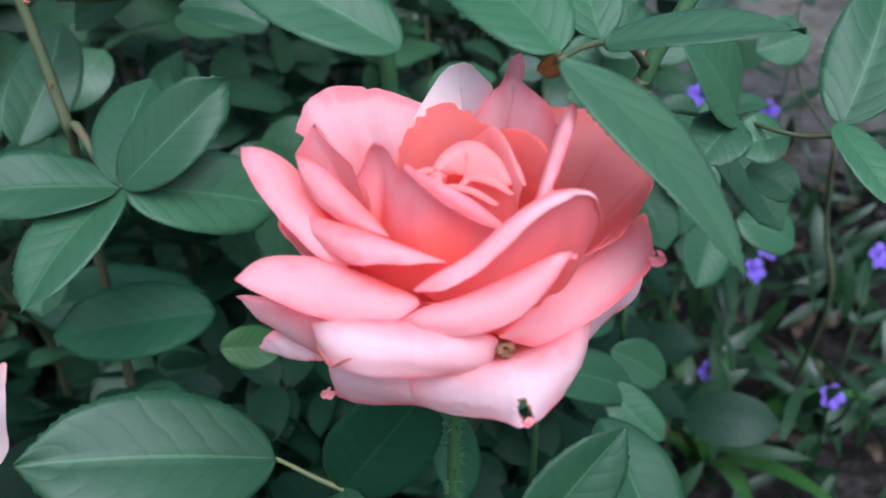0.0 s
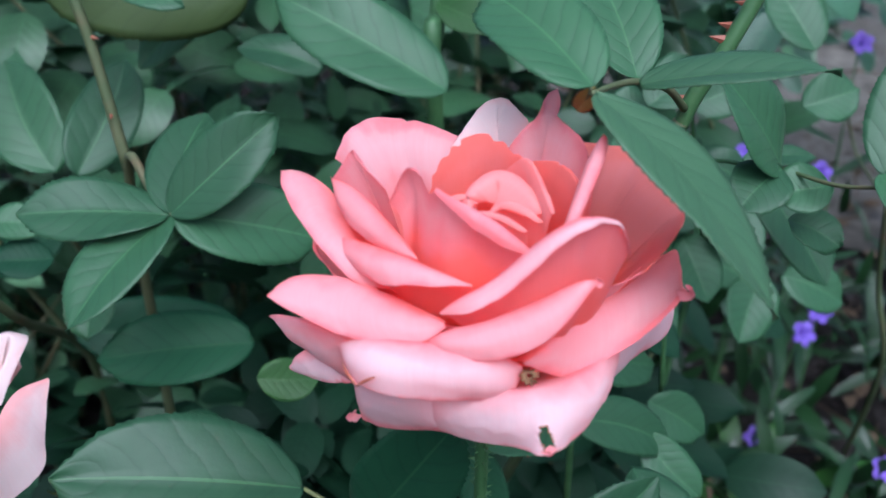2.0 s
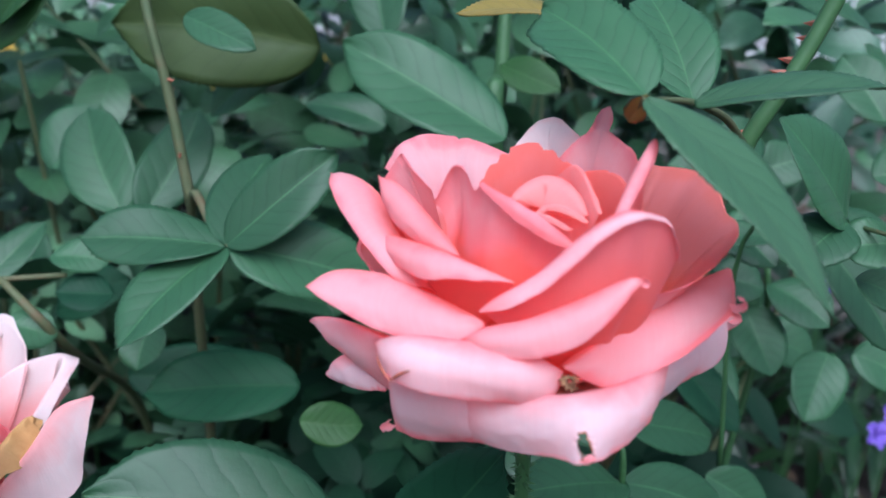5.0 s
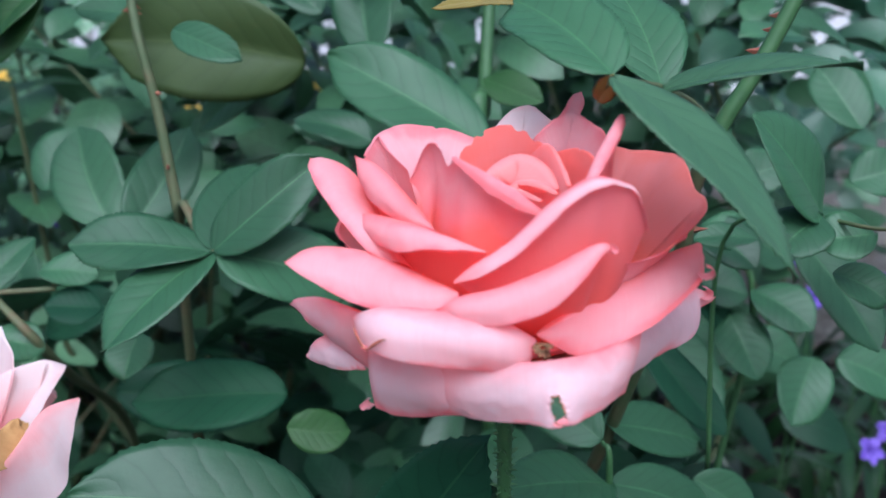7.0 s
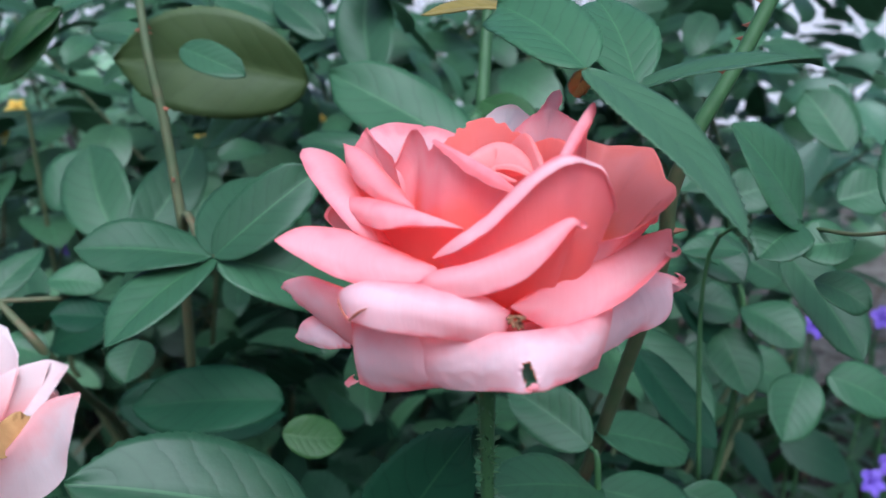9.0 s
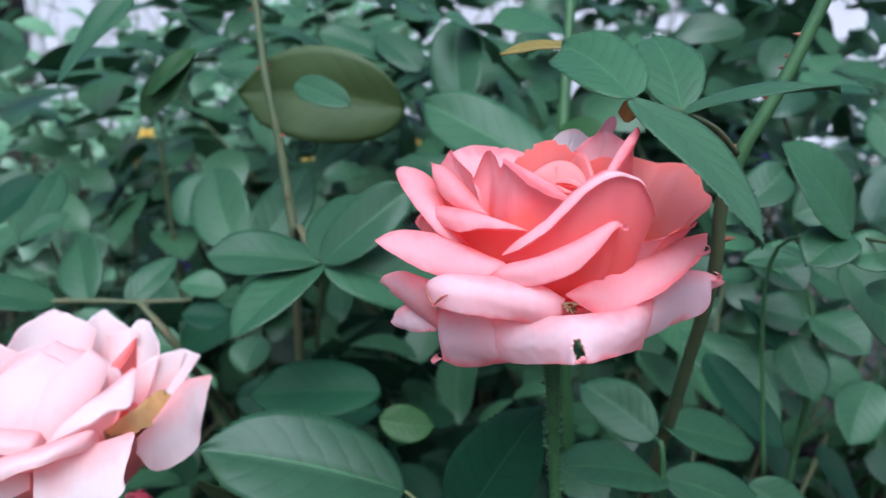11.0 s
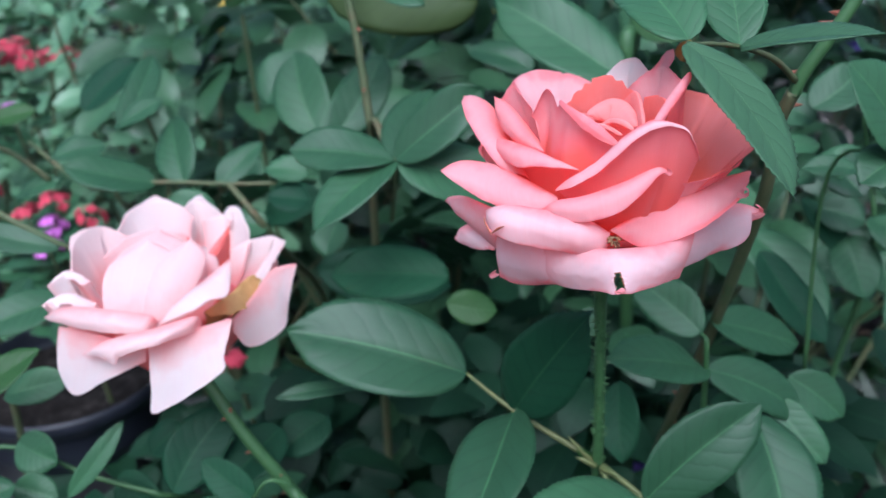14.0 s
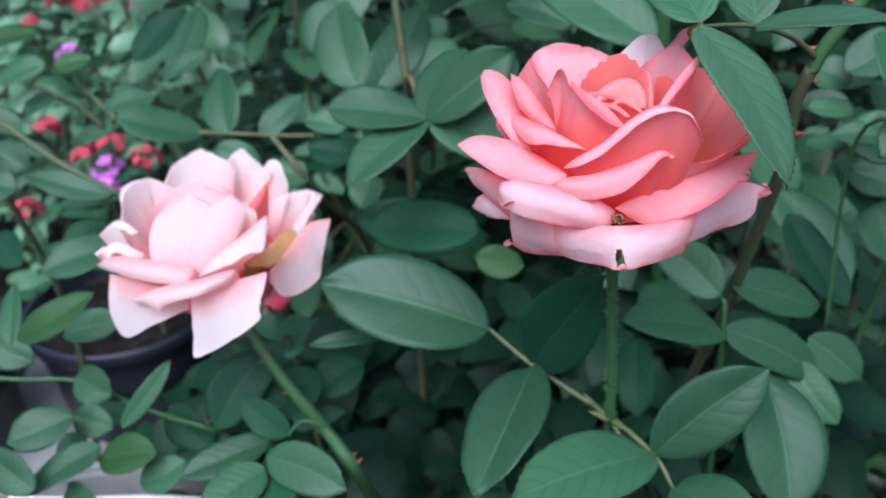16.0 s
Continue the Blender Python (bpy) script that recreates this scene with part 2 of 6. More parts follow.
# ---- mesh helpers ----
def link_mesh(name, verts, faces, mat, parent=None, uvs=None, label="", smooth=True):
    """One mesh object under a thing or part; uvs: a pair for each vertex."""
    me = bpy.data.meshes.new(name)
    me.from_pydata([tuple(v) for v in verts], [], faces)
    if uvs is not None:
        layer = me.uv_layers.new(name="UVMap")
        idx = np.empty(len(me.loops), dtype=np.int32)
        me.loops.foreach_get("vertex_index", idx)
        layer.data.foreach_set("uv", np.asarray(uvs, dtype=np.float32)[idx].ravel())
    if smooth:
        me.polygons.foreach_set("use_smooth", [True] * len(me.polygons))
    me.materials.append(mat)
    me.update()
    ob = new(name, me)
    if parent is not None:
        ob.parent = parent
    if label:
        tagged(ob, label)
    return ob


def part(name, bm, mat, parent, label=""):
    """Links a bmesh as one mesh object under a thing or a part."""
    me = bpy.data.meshes.new(name)
    bm.to_mesh(me)
    bm.free()
    me.polygons.foreach_set("use_smooth", [True] * len(me.polygons))
    me.materials.append(mat)
    ob = new(name, me)
    ob.parent = parent
    if label:
        tagged(ob, label)
    return ob


def thing(name, place, label, category, group="", kind=""):
    e = new(name)
    e.location = place
    e.empty_display_size = 0.02
    return tagged(e, label, category, group, kind)


def spline(points, steps):
    """A smooth curve through points of any dimension."""
    p = np.asarray(points, float)
    out = []
    n = len(p)
    for i in range(n - 1):
        a, b, c, d = p[max(i - 1, 0)], p[i], p[i + 1], p[min(i + 2, n - 1)]
        if i == 0:
            a = 2 * b - c
        if i == n - 2:
            d = 2 * c - b
        for k in range(steps):
            t = k / steps
            out.append(0.5 * (2 * b + (c - a) * t + (2 * a - 5 * b + 4 * c - d) * t * t + (3 * b - a - 3 * c + d) * t ** 3))
    out.append(p[-1])
    return np.array(out)


def tube_data(points, radii, sides=8, steps=6):
    path = spline([(*q, r) for q, r in zip(points, radii)], steps)
    c, r = path[:, :3], path[:, 3]
    tan = np.gradient(c, axis=0)
    tan /= np.linalg.norm(tan, axis=1)[:, None] + 1e-9
    side = np.cross(tan[0], (0.3, 0.9, 0.2))
    verts, faces = [], []
    for i in range(len(c)):
        side = side - tan[i] * (side @ tan[i])
        side /= np.linalg.norm(side)
        other = np.cross(tan[i], side)
        for k in range(sides):
            a = 2 * math.pi * k / sides
            verts.append(c[i] + r[i] * (math.cos(a) * side + math.sin(a) * other))
    for i in range(len(c) - 1):
        for k in range(sides):
            j = (k + 1) % sides
            faces.append((i * sides + k, i * sides + j, (i + 1) * sides + j, (i + 1) * sides + k))
    faces.append(tuple(range(sides))[::-1])
    faces.append(tuple((len(c) - 1) * sides + k for k in range(sides)))
    return verts, faces, c, tan


def tube(name, points, radii, mat, parent, label="", sides=8, steps=6):
    v, f, c, tan = tube_data(np.array(points) , radii, sides, steps)
    off = np.array(parent.location) if parent is not None else 0
    return link_mesh(name, np.array(v) - off, f, mat, parent, None, label), c, tan


def prickles(parent_part, c, tan, radius, count, length, mat, seed, origin):
    """Small thorns and bristles along a stem, as one mesh."""
    rng = random.Random(seed)
    verts, faces = [], []
    for _ in range(count):
        i = rng.randrange(1, len(c) - 1)
        t = tan[i]
        d = np.cross(t, [rng.uniform(-1, 1) for _ in range(3)])
        d /= np.linalg.norm(d)
        s = np.cross(t, d)
        p = c[i] + (c[i + 1] - c[i]) * rng.random() + d * radius * 0.85 - np.array(origin)
        ln = length * rng.uniform(0.5, 1.1)
        w = ln * 0.2
        k = len(verts)
        verts += [p + s * w, p - s * w, p + t * w * 1.6, p - t * w * 1.6, p + d * ln - t * ln * 0.25]
        faces += [(k, k + 2, k + 4), (k + 2, k + 1, k + 4), (k + 1, k + 3, k + 4), (k + 3, k, k + 4)]
    ob = link_mesh("prickle_coat", verts, faces, mat, parent_part, smooth=False)
    return tagged(ob, kind="stuff")


def leaf_grid(length, width, rows, cols, teeth=0.0, fold=0.25, droop=0.12, wave=0.0, seed=0, plump=1.0):
    """A leaflet along +y from its base, face up along +z; returns verts, faces, uvs."""
    rng = random.Random(seed)
    ph, ph2 = rng.uniform(0, 6), rng.uniform(0, 6)
    bite = [rng.uniform(0.3, 1.25) for _ in range(rows + 1)]
    twist, sweep = rng.uniform(-0.3, 0.3), rng.uniform(-0.05, 0.05)
    verts, uvs, faces = [], [], []
    half = cols // 2
    full = 0.62 * plump ** 0.5
    for i in range(rows + 1):
        s = i / rows
        q = s ** 0.92
        prof = (4 * q * (1 - q)) ** full if q < 0.86 else (4 * 0.86 * 0.14) ** full * ((1 - q) / 0.14) ** 0.9
        w = 0.5 * width * prof
        w = max(w, width * 0.012)
        y = length * s
        z = 1.6 * droop * length * (s - s * s)
        lean = twist * (s - 0.4)
        for j in range(cols + 1):
            u = (j - half) / half
            a = abs(u)
            tooth = teeth * bite[i] * (1 if i % 2 else -0.6) * min(1, 4 * prof) if a == 1 and 0 < i < rows else 0.0
            x = u * (w + 0.8 * tooth)
            lift = fold * a * w * (1 - 0.5 * a) + wave * width * math.sin(7 * s + ph + 1.5 * u) * a ** 1.5
            lift += 0.05 * width * math.sin(3.1 * s + ph2) * u + x * lean
            verts.append((x * (1 - 0.12 * fold) + sweep * length * math.sin(math.pi * s), y + 0.9 * max(tooth, 0), z + lift))
            uvs.append((0.5 + 0.5 * u, s))
    for i in range(rows):
        for j in range(cols):
            a = i * (cols + 1) + j
            faces.append((a, a + 1, a + cols + 2, a + cols + 1))
    return np.array(verts), faces, np.array(uvs)


def leaf_frame(base, tip, face):
    y = np.array(tip, float) - np.array(base, float)
    ln = np.linalg.norm(y)
    y /= ln
    z = np.array(face, float)
    z -= y * (z @ y)
    z /= np.linalg.norm(z)
    return ln, np.stack([np.cross(y, z), y, z], axis=1)


LEAF_COUNT = [0]


def leaf(parent, base, tip, width, face=(0, -0.5, 0.85), mat=None, fold=0.3, droop=0.10, teeth=0.0007, wave=0.035, plump=1.0, label="", name="leaf"):
    """A toothed rose leaflet from base to tip, its upper face turned to face."""
    LEAF_COUNT[0] += 1
    ln, m = leaf_frame(base, tip, face)
    v, f, uv = leaf_grid(ln, width, 56, 12, teeth, fold, droop, wave, LEAF_COUNT[0], plump)
    v = v @ m.T + np.array(base) - np.array(parent.location)
    ob = link_mesh(name, v, f, mat or LEAF, parent, uv, label)
    mod = ob.modifiers.new("blade", "SOLIDIFY")
    mod.thickness, mod.offset = 0.00035, -1
    return ob


# ---- roses ----
def unit(v):
    return v / (np.linalg.norm(v) + 1e-9)


def petal(parent, crest, base, turn=150, pale=0.0, mat=None, label="", lean=0.25, axis=(6, 30), seed=1, bulge=0.7, ruffle=0.5, name="petal", scale=1.0, holes=(), end=8, jag=0.0, cup=0.25, notch=(), point=()):
    """One petal: it rises from base to a crest and rolls outwards over it.
    crest: points of (x, y, z, roll radius, hanging flap) in millimetres from the heart of the flower."""
    fine = 4 if holes else 1
    steps = max(6, 48 // (len(crest) - 1)) * fine
    c = spline(crest, steps)
    pts, rad, flap = c[:, :3], np.maximum(c[:, 3], 0.15), np.maximum(c[:, 4], 0.05)
    tan = np.gradient(pts, axis=0)
    tan /= np.linalg.norm(tan, axis=1)[:, None] + 1e-9
    n = len(pts)
    base = np.array(base, float)
    rows = []
    nb, nr, nf = 12 * fine, 12 * fine, 6 * fine
    mid = unit(pts[-1] - pts[0])
    for i in range(n):
        t = tan[i]
        out = unit(np.array([pts[i, 0] - axis[0], pts[i, 1] - axis[1], 0.0]))
        up = np.array([0, 0, 1.0]) + out * lean
        d = unit(up - t * (up @ t))
        o = unit(out - t * (out @ t) - d * (out @ d))
        u = 2 * i / (n - 1) - 1
        ease = (1 - abs(u) ** end) ** 0.5
        r = rad[i] * (0.3 + 0.7 * ease)
        fl = flap[i] * ease * (1 + 0.35 * ruffle * noise.noise(Vector((u * 4.5, seed * 2.7, 0)))) + 0.02
        th0 = radians(24) * min(1.0, r / 3.0)
        centre = pts[i] - d * r * 0.8 - o * r * 0.85 + o * r
        start = centre + r * (0.8 * math.sin(th0) * d - math.cos(th0) * o)
        b = base + mid * u * 2.0 + cup * np.array((pts[i, 0] - base[0], pts[i, 1] - base[1], 0.0))
        span = np.linalg.norm(start - b)
        m0 = (unit(start - b) * (1 - bulge) + out * bulge) * span * 1.4
        m1 = unit(0.8 * math.cos(th0) * d + math.sin(th0) * o + 0.05 * o) * span * 0.75
        line = []
        for k in range(nb):
            s = k / nb
            h0, h1, h2, h3 = 2 * s ** 3 - 3 * s * s + 1, s ** 3 - 2 * s * s + s, -2 * s ** 3 + 3 * s * s, s ** 3 - s * s
            line.append(h0 * b + h1 * m0 + h2 * start + h3 * m1)
        full = radians(turn)
        for k in range(nr + 1):
            a = th0 + (full - th0) * k / nr
            line.append(centre + r * (0.8 * math.sin(a) * d - math.cos(a) * o))
        away = math.cos(full) * d + math.sin(full) * o
        for k in range(1, nf + 1):
            line.append(line[nb + nr] + away * fl * k / nf)
        rows.append(line)
    rows = np.array(rows)
    # soft waves of the rim
    m = rows.shape[1]
    for i in range(n):
        for k in range(m):
            q = rows[i, k]
            w = (k / (m - 1)) ** 2 * ruffle
            rows[i, k] = q + w * np.array(noise.noise_vector(Vector(q * 0.11) + Vector((seed * 7.3, 0, 0)))) * 1.5
            if k > nb + nr - 4 * fine:
                rows[i, k] += ruffle * 0.5 * np.array(noise.noise_vector(Vector(q * 0.45) + Vector((0, seed * 3.1, 0))))
    for at_w, half, reach in point:  # drawn-out tip
        for i in range(n):
            g = max(0.0, 1 - abs(i / (n - 1) - at_w) / half) ** 1.4
            along = unit(rows[i, -1] - rows[i, m // 2])
            rows[i] += (np.linspace(0, 1, m) ** 3 * g * reach)[:, None] * along
    if jag or notch:  # nibbled rim
        for i in range(n):
            w = i / (n - 1)
            cut = noise.noise(Vector((i * 0.13, seed * 1.9, 0))) + 0.8 * noise.noise(Vector((i * 0.34, seed * 1.3, 4))) + 0.25
            cut = jag * max(0.0, cut) * min(1, i / 3, (n - 1 - i) / 3)
            for at_w, half, deep in notch:
                cut = max(cut, deep * max(0.0, 1 - abs(w - at_w) / half) ** 0.7)
            way = np.concatenate([[0], np.cumsum(np.linalg.norm(np.diff(rows[i], axis=0), axis=1))])
            rows[i] = np.stack([np.interp(way * (1 - cut), way, rows[i][:, q]) for q in range(3)], axis=1)
    for hx, hy, hz, hr in holes:  # ragged edge round a hole
        near = np.linalg.norm(rows - np.array((hx, hy, hz)), axis=2) < hr + 1.2
        for i, k in zip(*np.nonzero(near)):
            rows[i, k] += 0.5 * np.array(noise.noise_vector(Vector(rows[i, k] * 1.3) + Vector((seed, 0, 0))))
    verts = rows.reshape(-1, 3) * 0.001 * scale
    faces, torn = [], []
    for i in range(n - 1):
        for k in range(m - 1):
            mid_face = rows[i:i + 2, k:k + 2].reshape(4, 3).mean(0)
            gap = 9.0
            for hx, hy, hz, hr in holes:
                off = mid_face - np.array((hx, hy, hz))
                gap = min(gap, np.linalg.norm(off) - hr * (1 + 0.45 * noise.noise(Vector(off * 0.6) + Vector((seed, 0, 0)))))
            if gap < 0:
                continue
            faces.append((i * m + k, i * m + k + 1, (i + 1) * m + k + 1, (i + 1) * m + k))
            torn.append(1 if gap < 0.45 else 0)
    run = np.concatenate([np.zeros((n, 1)), np.cumsum(np.linalg.norm(np.diff(rows, axis=1), axis=2), axis=1)], axis=1)
    run /= run[:, -1:].clip(1e-6)
    uvs = [(i / (n - 1), run[i, k]) for i in range(n) for k in range(m)]
    ob = link_mesh(name, verts, faces, mat or PETAL, parent, uvs, label)
    ob["paleness"] = float(pale)
    if holes:
        ob.data.materials.append(TORN)
        ob.data.polygons.foreach_set("material_index", torn)
    return ob


def folded_petal(parent, ridge, margin, base, pale=0.0, mat=None, label="", axis=(7, 31), seed=1, roll=0.3, belly=3.0, cup=0.25, tuck=1.6, ruffle=0.45, holes=(), jag=0.0, lift=3.0):
    """One petal that climbs from its base to a ridge, turns outwards over it and ends in a free margin.
    ridge, margin: curves of (x, y, z) in millimetres from the heart of the flower."""
    fine = 3 if holes else 1
    n = 56 * fine + 1

    def along(pts):
        c = spline(pts, 12)
        w = np.concatenate([[0], np.cumsum(np.linalg.norm(np.diff(c, axis=0), axis=1))])
        q = np.linspace(0, w[-1], n)
        return np.stack([np.interp(q, w, c[:, k]) for k in range(3)], axis=1)

    r, m = along(ridge), along(margin)
    base = np.array(base, float)
    rows = []
    for i in range(n):
        u = 2 * i / (n - 1) - 1
        out = unit(np.array([r[i, 0] - axis[0], r[i, 1] - axis[1], 0.0]))
        w = m[i] - r[i]
        gap = np.linalg.norm(w)
        face = out + np.array([0, 0, 0.35])
        nrm = unit(face - w * (face @ w) / (gap * gap + 1e-6))
        b = base + cup * np.array((r[i, 0] - base[0], r[i, 1] - base[1], 0.0))
        rise = r[i] - b
        ease = 0.4 + 0.6 * (1 - u * u)
        inner = b + rise * 0.5 + out * belly * ease
        under = r[i] - unit(rise) * min(lift, 0.3 * np.linalg.norm(rise)) - out * min(1.2, 0.3 * gap)
        h = roll * min(gap, 13.0) * (1 - 0.75 * abs(u) ** 5)
        ctrl = [b, b + rise * 0.25 + out * belly * 0.8 * ease, inner, under, r[i], r[i] + w * 0.25 + nrm * h * 0.85, r[i] + w * 0.6 + nrm * h, m[i] - w * 0.06 + nrm * h * 0.3]
        back = unit(-nrm * 0.75 - w / (gap + 1e-6) * 0.55) if gap > 0.3 else -out
        ctrl += [m[i], m[i] + back * min(tuck, 0.35 * gap)]
        rows.append(spline(ctrl, 5 * fine))
    rows = np.array(rows)
    k_all = rows.shape[1]
    at_v = np.interp(np.linspace(0, 9, k_all), range(10), (0.0, 0.18, 0.36, 0.52, 0.6, 0.70, 0.82, 0.94, 0.985, 1.0))
    for i in range(n):
        for k in range(k_all):
            q = rows[i, k]
            f = at_v[k] ** 2 * ruffle
            rows[i, k] = q + f * np.array(noise.noise_vector(Vector(q * 0.10) + Vector((seed * 7.3, 0, 0)))) * 1.3
            if at_v[k] > 0.6:
                rows[i, k] += ruffle * 0.45 * np.array(noise.noise_vector(Vector(q * 0.33) + Vector((0, seed * 3.1, 0))))
    if jag:  # nibbled rim
        for i in range(n):
            x = i / (n - 1)
            cut = jag * max(0.0, noise.noise(Vector((x * 9, seed * 1.9, 0))) + 0.8 * noise.noise(Vector((x * 26, seed * 1.3, 4))) + 0.2)
            if cut > 0:
                way = np.concatenate([[0], np.cumsum(np.linalg.norm(np.diff(rows[i], axis=0), axis=1))])
                rows[i] = np.stack([np.interp(way * (1 - cut), way, rows[i][:, q]) for q in range(3)], axis=1)
    for hx, hy, hz, hr in holes:  # ragged edge round a hole
        near = np.linalg.norm(rows - np.array((hx, hy, hz)), axis=2) < hr + 1.2
        for i, k in zip(*np.nonzero(near)):
            rows[i, k] += 0.4 * np.array(noise.noise_vector(Vector(rows[i, k] * 1.3) + Vector((seed, 0, 0))))
    faces, torn = [], []
    for i in range(n - 1):
        for k in range(k_all - 1):
            gap = 9.0
            if holes:
                mid_face = rows[i:i + 2, k:k + 2].reshape(4, 3).mean(0)
                for hx, hy, hz, hr in holes:
                    off = mid_face - np.array((hx, hy, hz))
                    gap = min(gap, np.linalg.norm(off) - hr * (1 + 0.4 * noise.noise(Vector(off * 0.6) + Vector((seed, 0, 0)))))
                if gap < 0:
                    continue
            faces.append((i * k_all + k, i * k_all + k + 1, (i + 1) * k_all + k + 1, (i + 1) * k_all + k))
            torn.append(1 if gap < 0.4 else 0)
    uvs = [(i / (n - 1), at_v[k]) for i in range(n) for k in range(k_all)]
    ob = link_mesh("petal", rows.reshape(-1, 3) * 0.001, faces, mat or PETAL, parent, uvs, label)
    ob["paleness"] = float(pale)
    if holes:
        ob.data.materials.append(TORN)
        ob.data.polygons.foreach_set("material_index", torn)
    return ob


def shield(parent, centre, right, up, width, height, bulge, mat, label="", pale=1.0, skew=0.0):
    """A broad petal that swells towards its front. Lengths in millimetres."""
    c, x, y = np.array(centre), unit(np.array(right)), unit(np.array(up))
    z = np.cross(x, y)
    verts, uvs, n, m = [], [], 20, 16
    for i in range(n + 1):
        s = i / n
        half = 0.5 * width * (0.42 + 0.58 * math.sin(math.pi * min(1.0, 0.12 + 0.62 * s))) * (1 - s ** 7) ** 0.5
        for j in range(m + 1):
            u = 2 * j / m - 1
            lift = bulge * (1 - u * u) ** 0.8 * math.sin(math.pi * (0.15 + 0.8 * s)) - 0.12 * width * s * s * abs(u)
            q = c + x * (u * half + skew * s * s) + y * height * (s - 0.5 - 0.05 * u * u * s) + z * lift
            verts.append((q + 0.5 * np.array(noise.noise_vector(Vector(q * 0.09)))) * 0.001)
            uvs.append((0.5 + 0.35 * u, 0.70 + 0.30 * s))
    ob = link_mesh("petal", verts, [(i * (m + 1) + j, i * (m + 1) + j + 1, (i + 1) * (m + 1) + j + 1, (i + 1) * (m + 1) + j) for i in range(n) for j in range(m)], mat, parent, uvs, label)
    ob["paleness"] = float(pale)
    return ob


ROSE = (0.0, 0.0, 0.62)
rose = thing("rose_bloom", ROSE, "open coral-pink rose with insect-nibbled petals on a bristly stem", "rose")
IN, MID, LOW, FOOT = (7, 28, 4), (7, 32, -4), (8, 35, -12), (8, 37, -17)
# close-set petals between the rings
for k in range(5):
    for rad, hz, foot, fade in ((33, 1, LOW, 0.6), (26, 12, LOW, 0.3)):
        a0 = radians(72 * k + hz * 5)
        arc = [(7 + rad * math.cos(a0 + w), 31 + rad * math.sin(a0 + w), hz - 4 * abs(w), 0.8, 0.5) for w in (-0.75, -0.35, 0.1, 0.5, 0.85)]
        petal(rose, arc, foot, 60, fade, seed=40 + 5 * k + hz, lean=0.5)
# hanging outer petals
folded_petal(rose, [(-30, 15, -8), (-21, 9, -6), (-11, 4, -5), (1, 0, -5)], [(-27.2, 11.5, -26.3), (-19.8, 9, -27.2), (-9, 5, -23.5), (1, -2, -18)], FOOT, 1.0, seed=2, jag=0.012)
folded_petal(rose, [(-11, 4, -6), (3, -4, -2), (18, -8, 1), (33, 0, 1), (44, 14, 1)], [(-9.5, 4, -21.5), (3.8, -5.5, -17.5), (16, -13, -13.5), (21.6, -17.6, -11.0), (31, -8.5, -12), (41, 9, -15)], FOOT, 1.0, seed=3, roll=0.26, holes=[(21.4, -16.4, -6.6, 1.5), (22.3, -17.0, -8.8, 1.3), (20.9, -15.6, -4.6, 0.9)])
folded_petal(rose, [(34, 6, 1), (46, 21, 4), (55.8, 35, 5.5), (64, 39.5, 3.6), (69.5, 41.6, 0.2)], [(38, 10, -14), (49.4, 22, -11.7), (60, 30, -9.5), (64, 35.5, -7), (63.8, 37.5, -3), (69.3, 41.8, -0.8)], FOOT, 0.95, seed=4, roll=0.2)
folded_petal(rose, [(-50, 24.5, -17.4), (-44.7, 23.5, -10.4), (-37.9, 22, -11.4), (-31.6, 18, -14)], [(-50, 24.5, -17.8), (-47.5, 24.5, -19.4), (-40.2, 21, -20.7), (-35, 18, -18.5), (-31, 17, -17)], FOOT, 0.95, seed=5, ruffle=1.0, jag=0.03)
folded_petal(rose, [(-56.3, 32.5, -5.0), (-52.5, 26, 0), (-43, 15, 5), (-28, 8, 3)], [(-56.3, 32.5, -5.4), (-48.5, 25.5, -6.3), (-39.4, 21, -11.6), (-29, 16, -17)], LOW, 0.95, seed=6)
nibbled = folded_petal(rose, [(-32.9, 8, 3.4), (-24, 2, 9.4), (-9.8, -2.5, 11), (6.9, -4, 9.4), (15.7, -2, 4.6)], [(-32.5, 7, 2.4), (-27.5, -3, 0.2), (-19.4, -8.5, 0), (-5, -9, -1.2), (7.1, -5.5, -3.2), (13.3, -3, -3.4), (15.9, -2, 1.2)], LOW, 0.9, seed=7, roll=0.36)


def tear(ob, line, thick):
    """A dry brown tear that lies on the front of a petal; line of (x, z) in millimetres."""
    co = np.array([v.co[:] for v in ob.data.vertices]) * 1000
    pts = []
    for x, z in line:
        near = co[np.hypot(co[:, 0] - x, co[:, 2] - z) < 2.5]
        if len(near):
            pts.append(tuple(np.array((x, near[:, 1].min() - 0.15, z)) * 0.001 + np.array(ROSE)))
    if len(pts) > 2:
        tube("tear", pts, [thick * (0.4 if k in (0, len(pts) - 1) else 1.0) for k in range(len(pts))], TORN, rose, sides=6, steps=5)


tear(nibbled, [(-30.0, 6.4), (-29.2, 4.2), (-27.6, 2.0), (-25.8, 1.0)], 0.0003)
tear(nibbled, [(-26.2, 1.6), (-24.8, 3.2), (-23.2, 4.8), (-21.2, 6.0)], 0.00045)
# middle ring
petal(rose, [(-26, 50, 24, 0.6, 0.3), (-39, 42, 22, 0.8, 0.5), (-41, 30, 19, 0.8, 0.5), (-30, 16, 15, 0.6, 0.3)], LOW, 60, 0.5, seed=30)
folded_petal(rose, [(-50.4, 8.5, 17.7), (-44.6, 13.5, 20.5), (-32.8, 14.5, 19.9), (-20.2, 11, 17), (-4.4, 3.5, 13.8)], [(-50.4, 8.5, 17.3), (-42.9, 6.5, 13.4), (-30.5, 4, 8.8), (-20.2, 1, 8.6), (-10.3, -0.5, 10.2), (-4.2, 1.5, 13.6)], LOW, 0.4, seed=8)
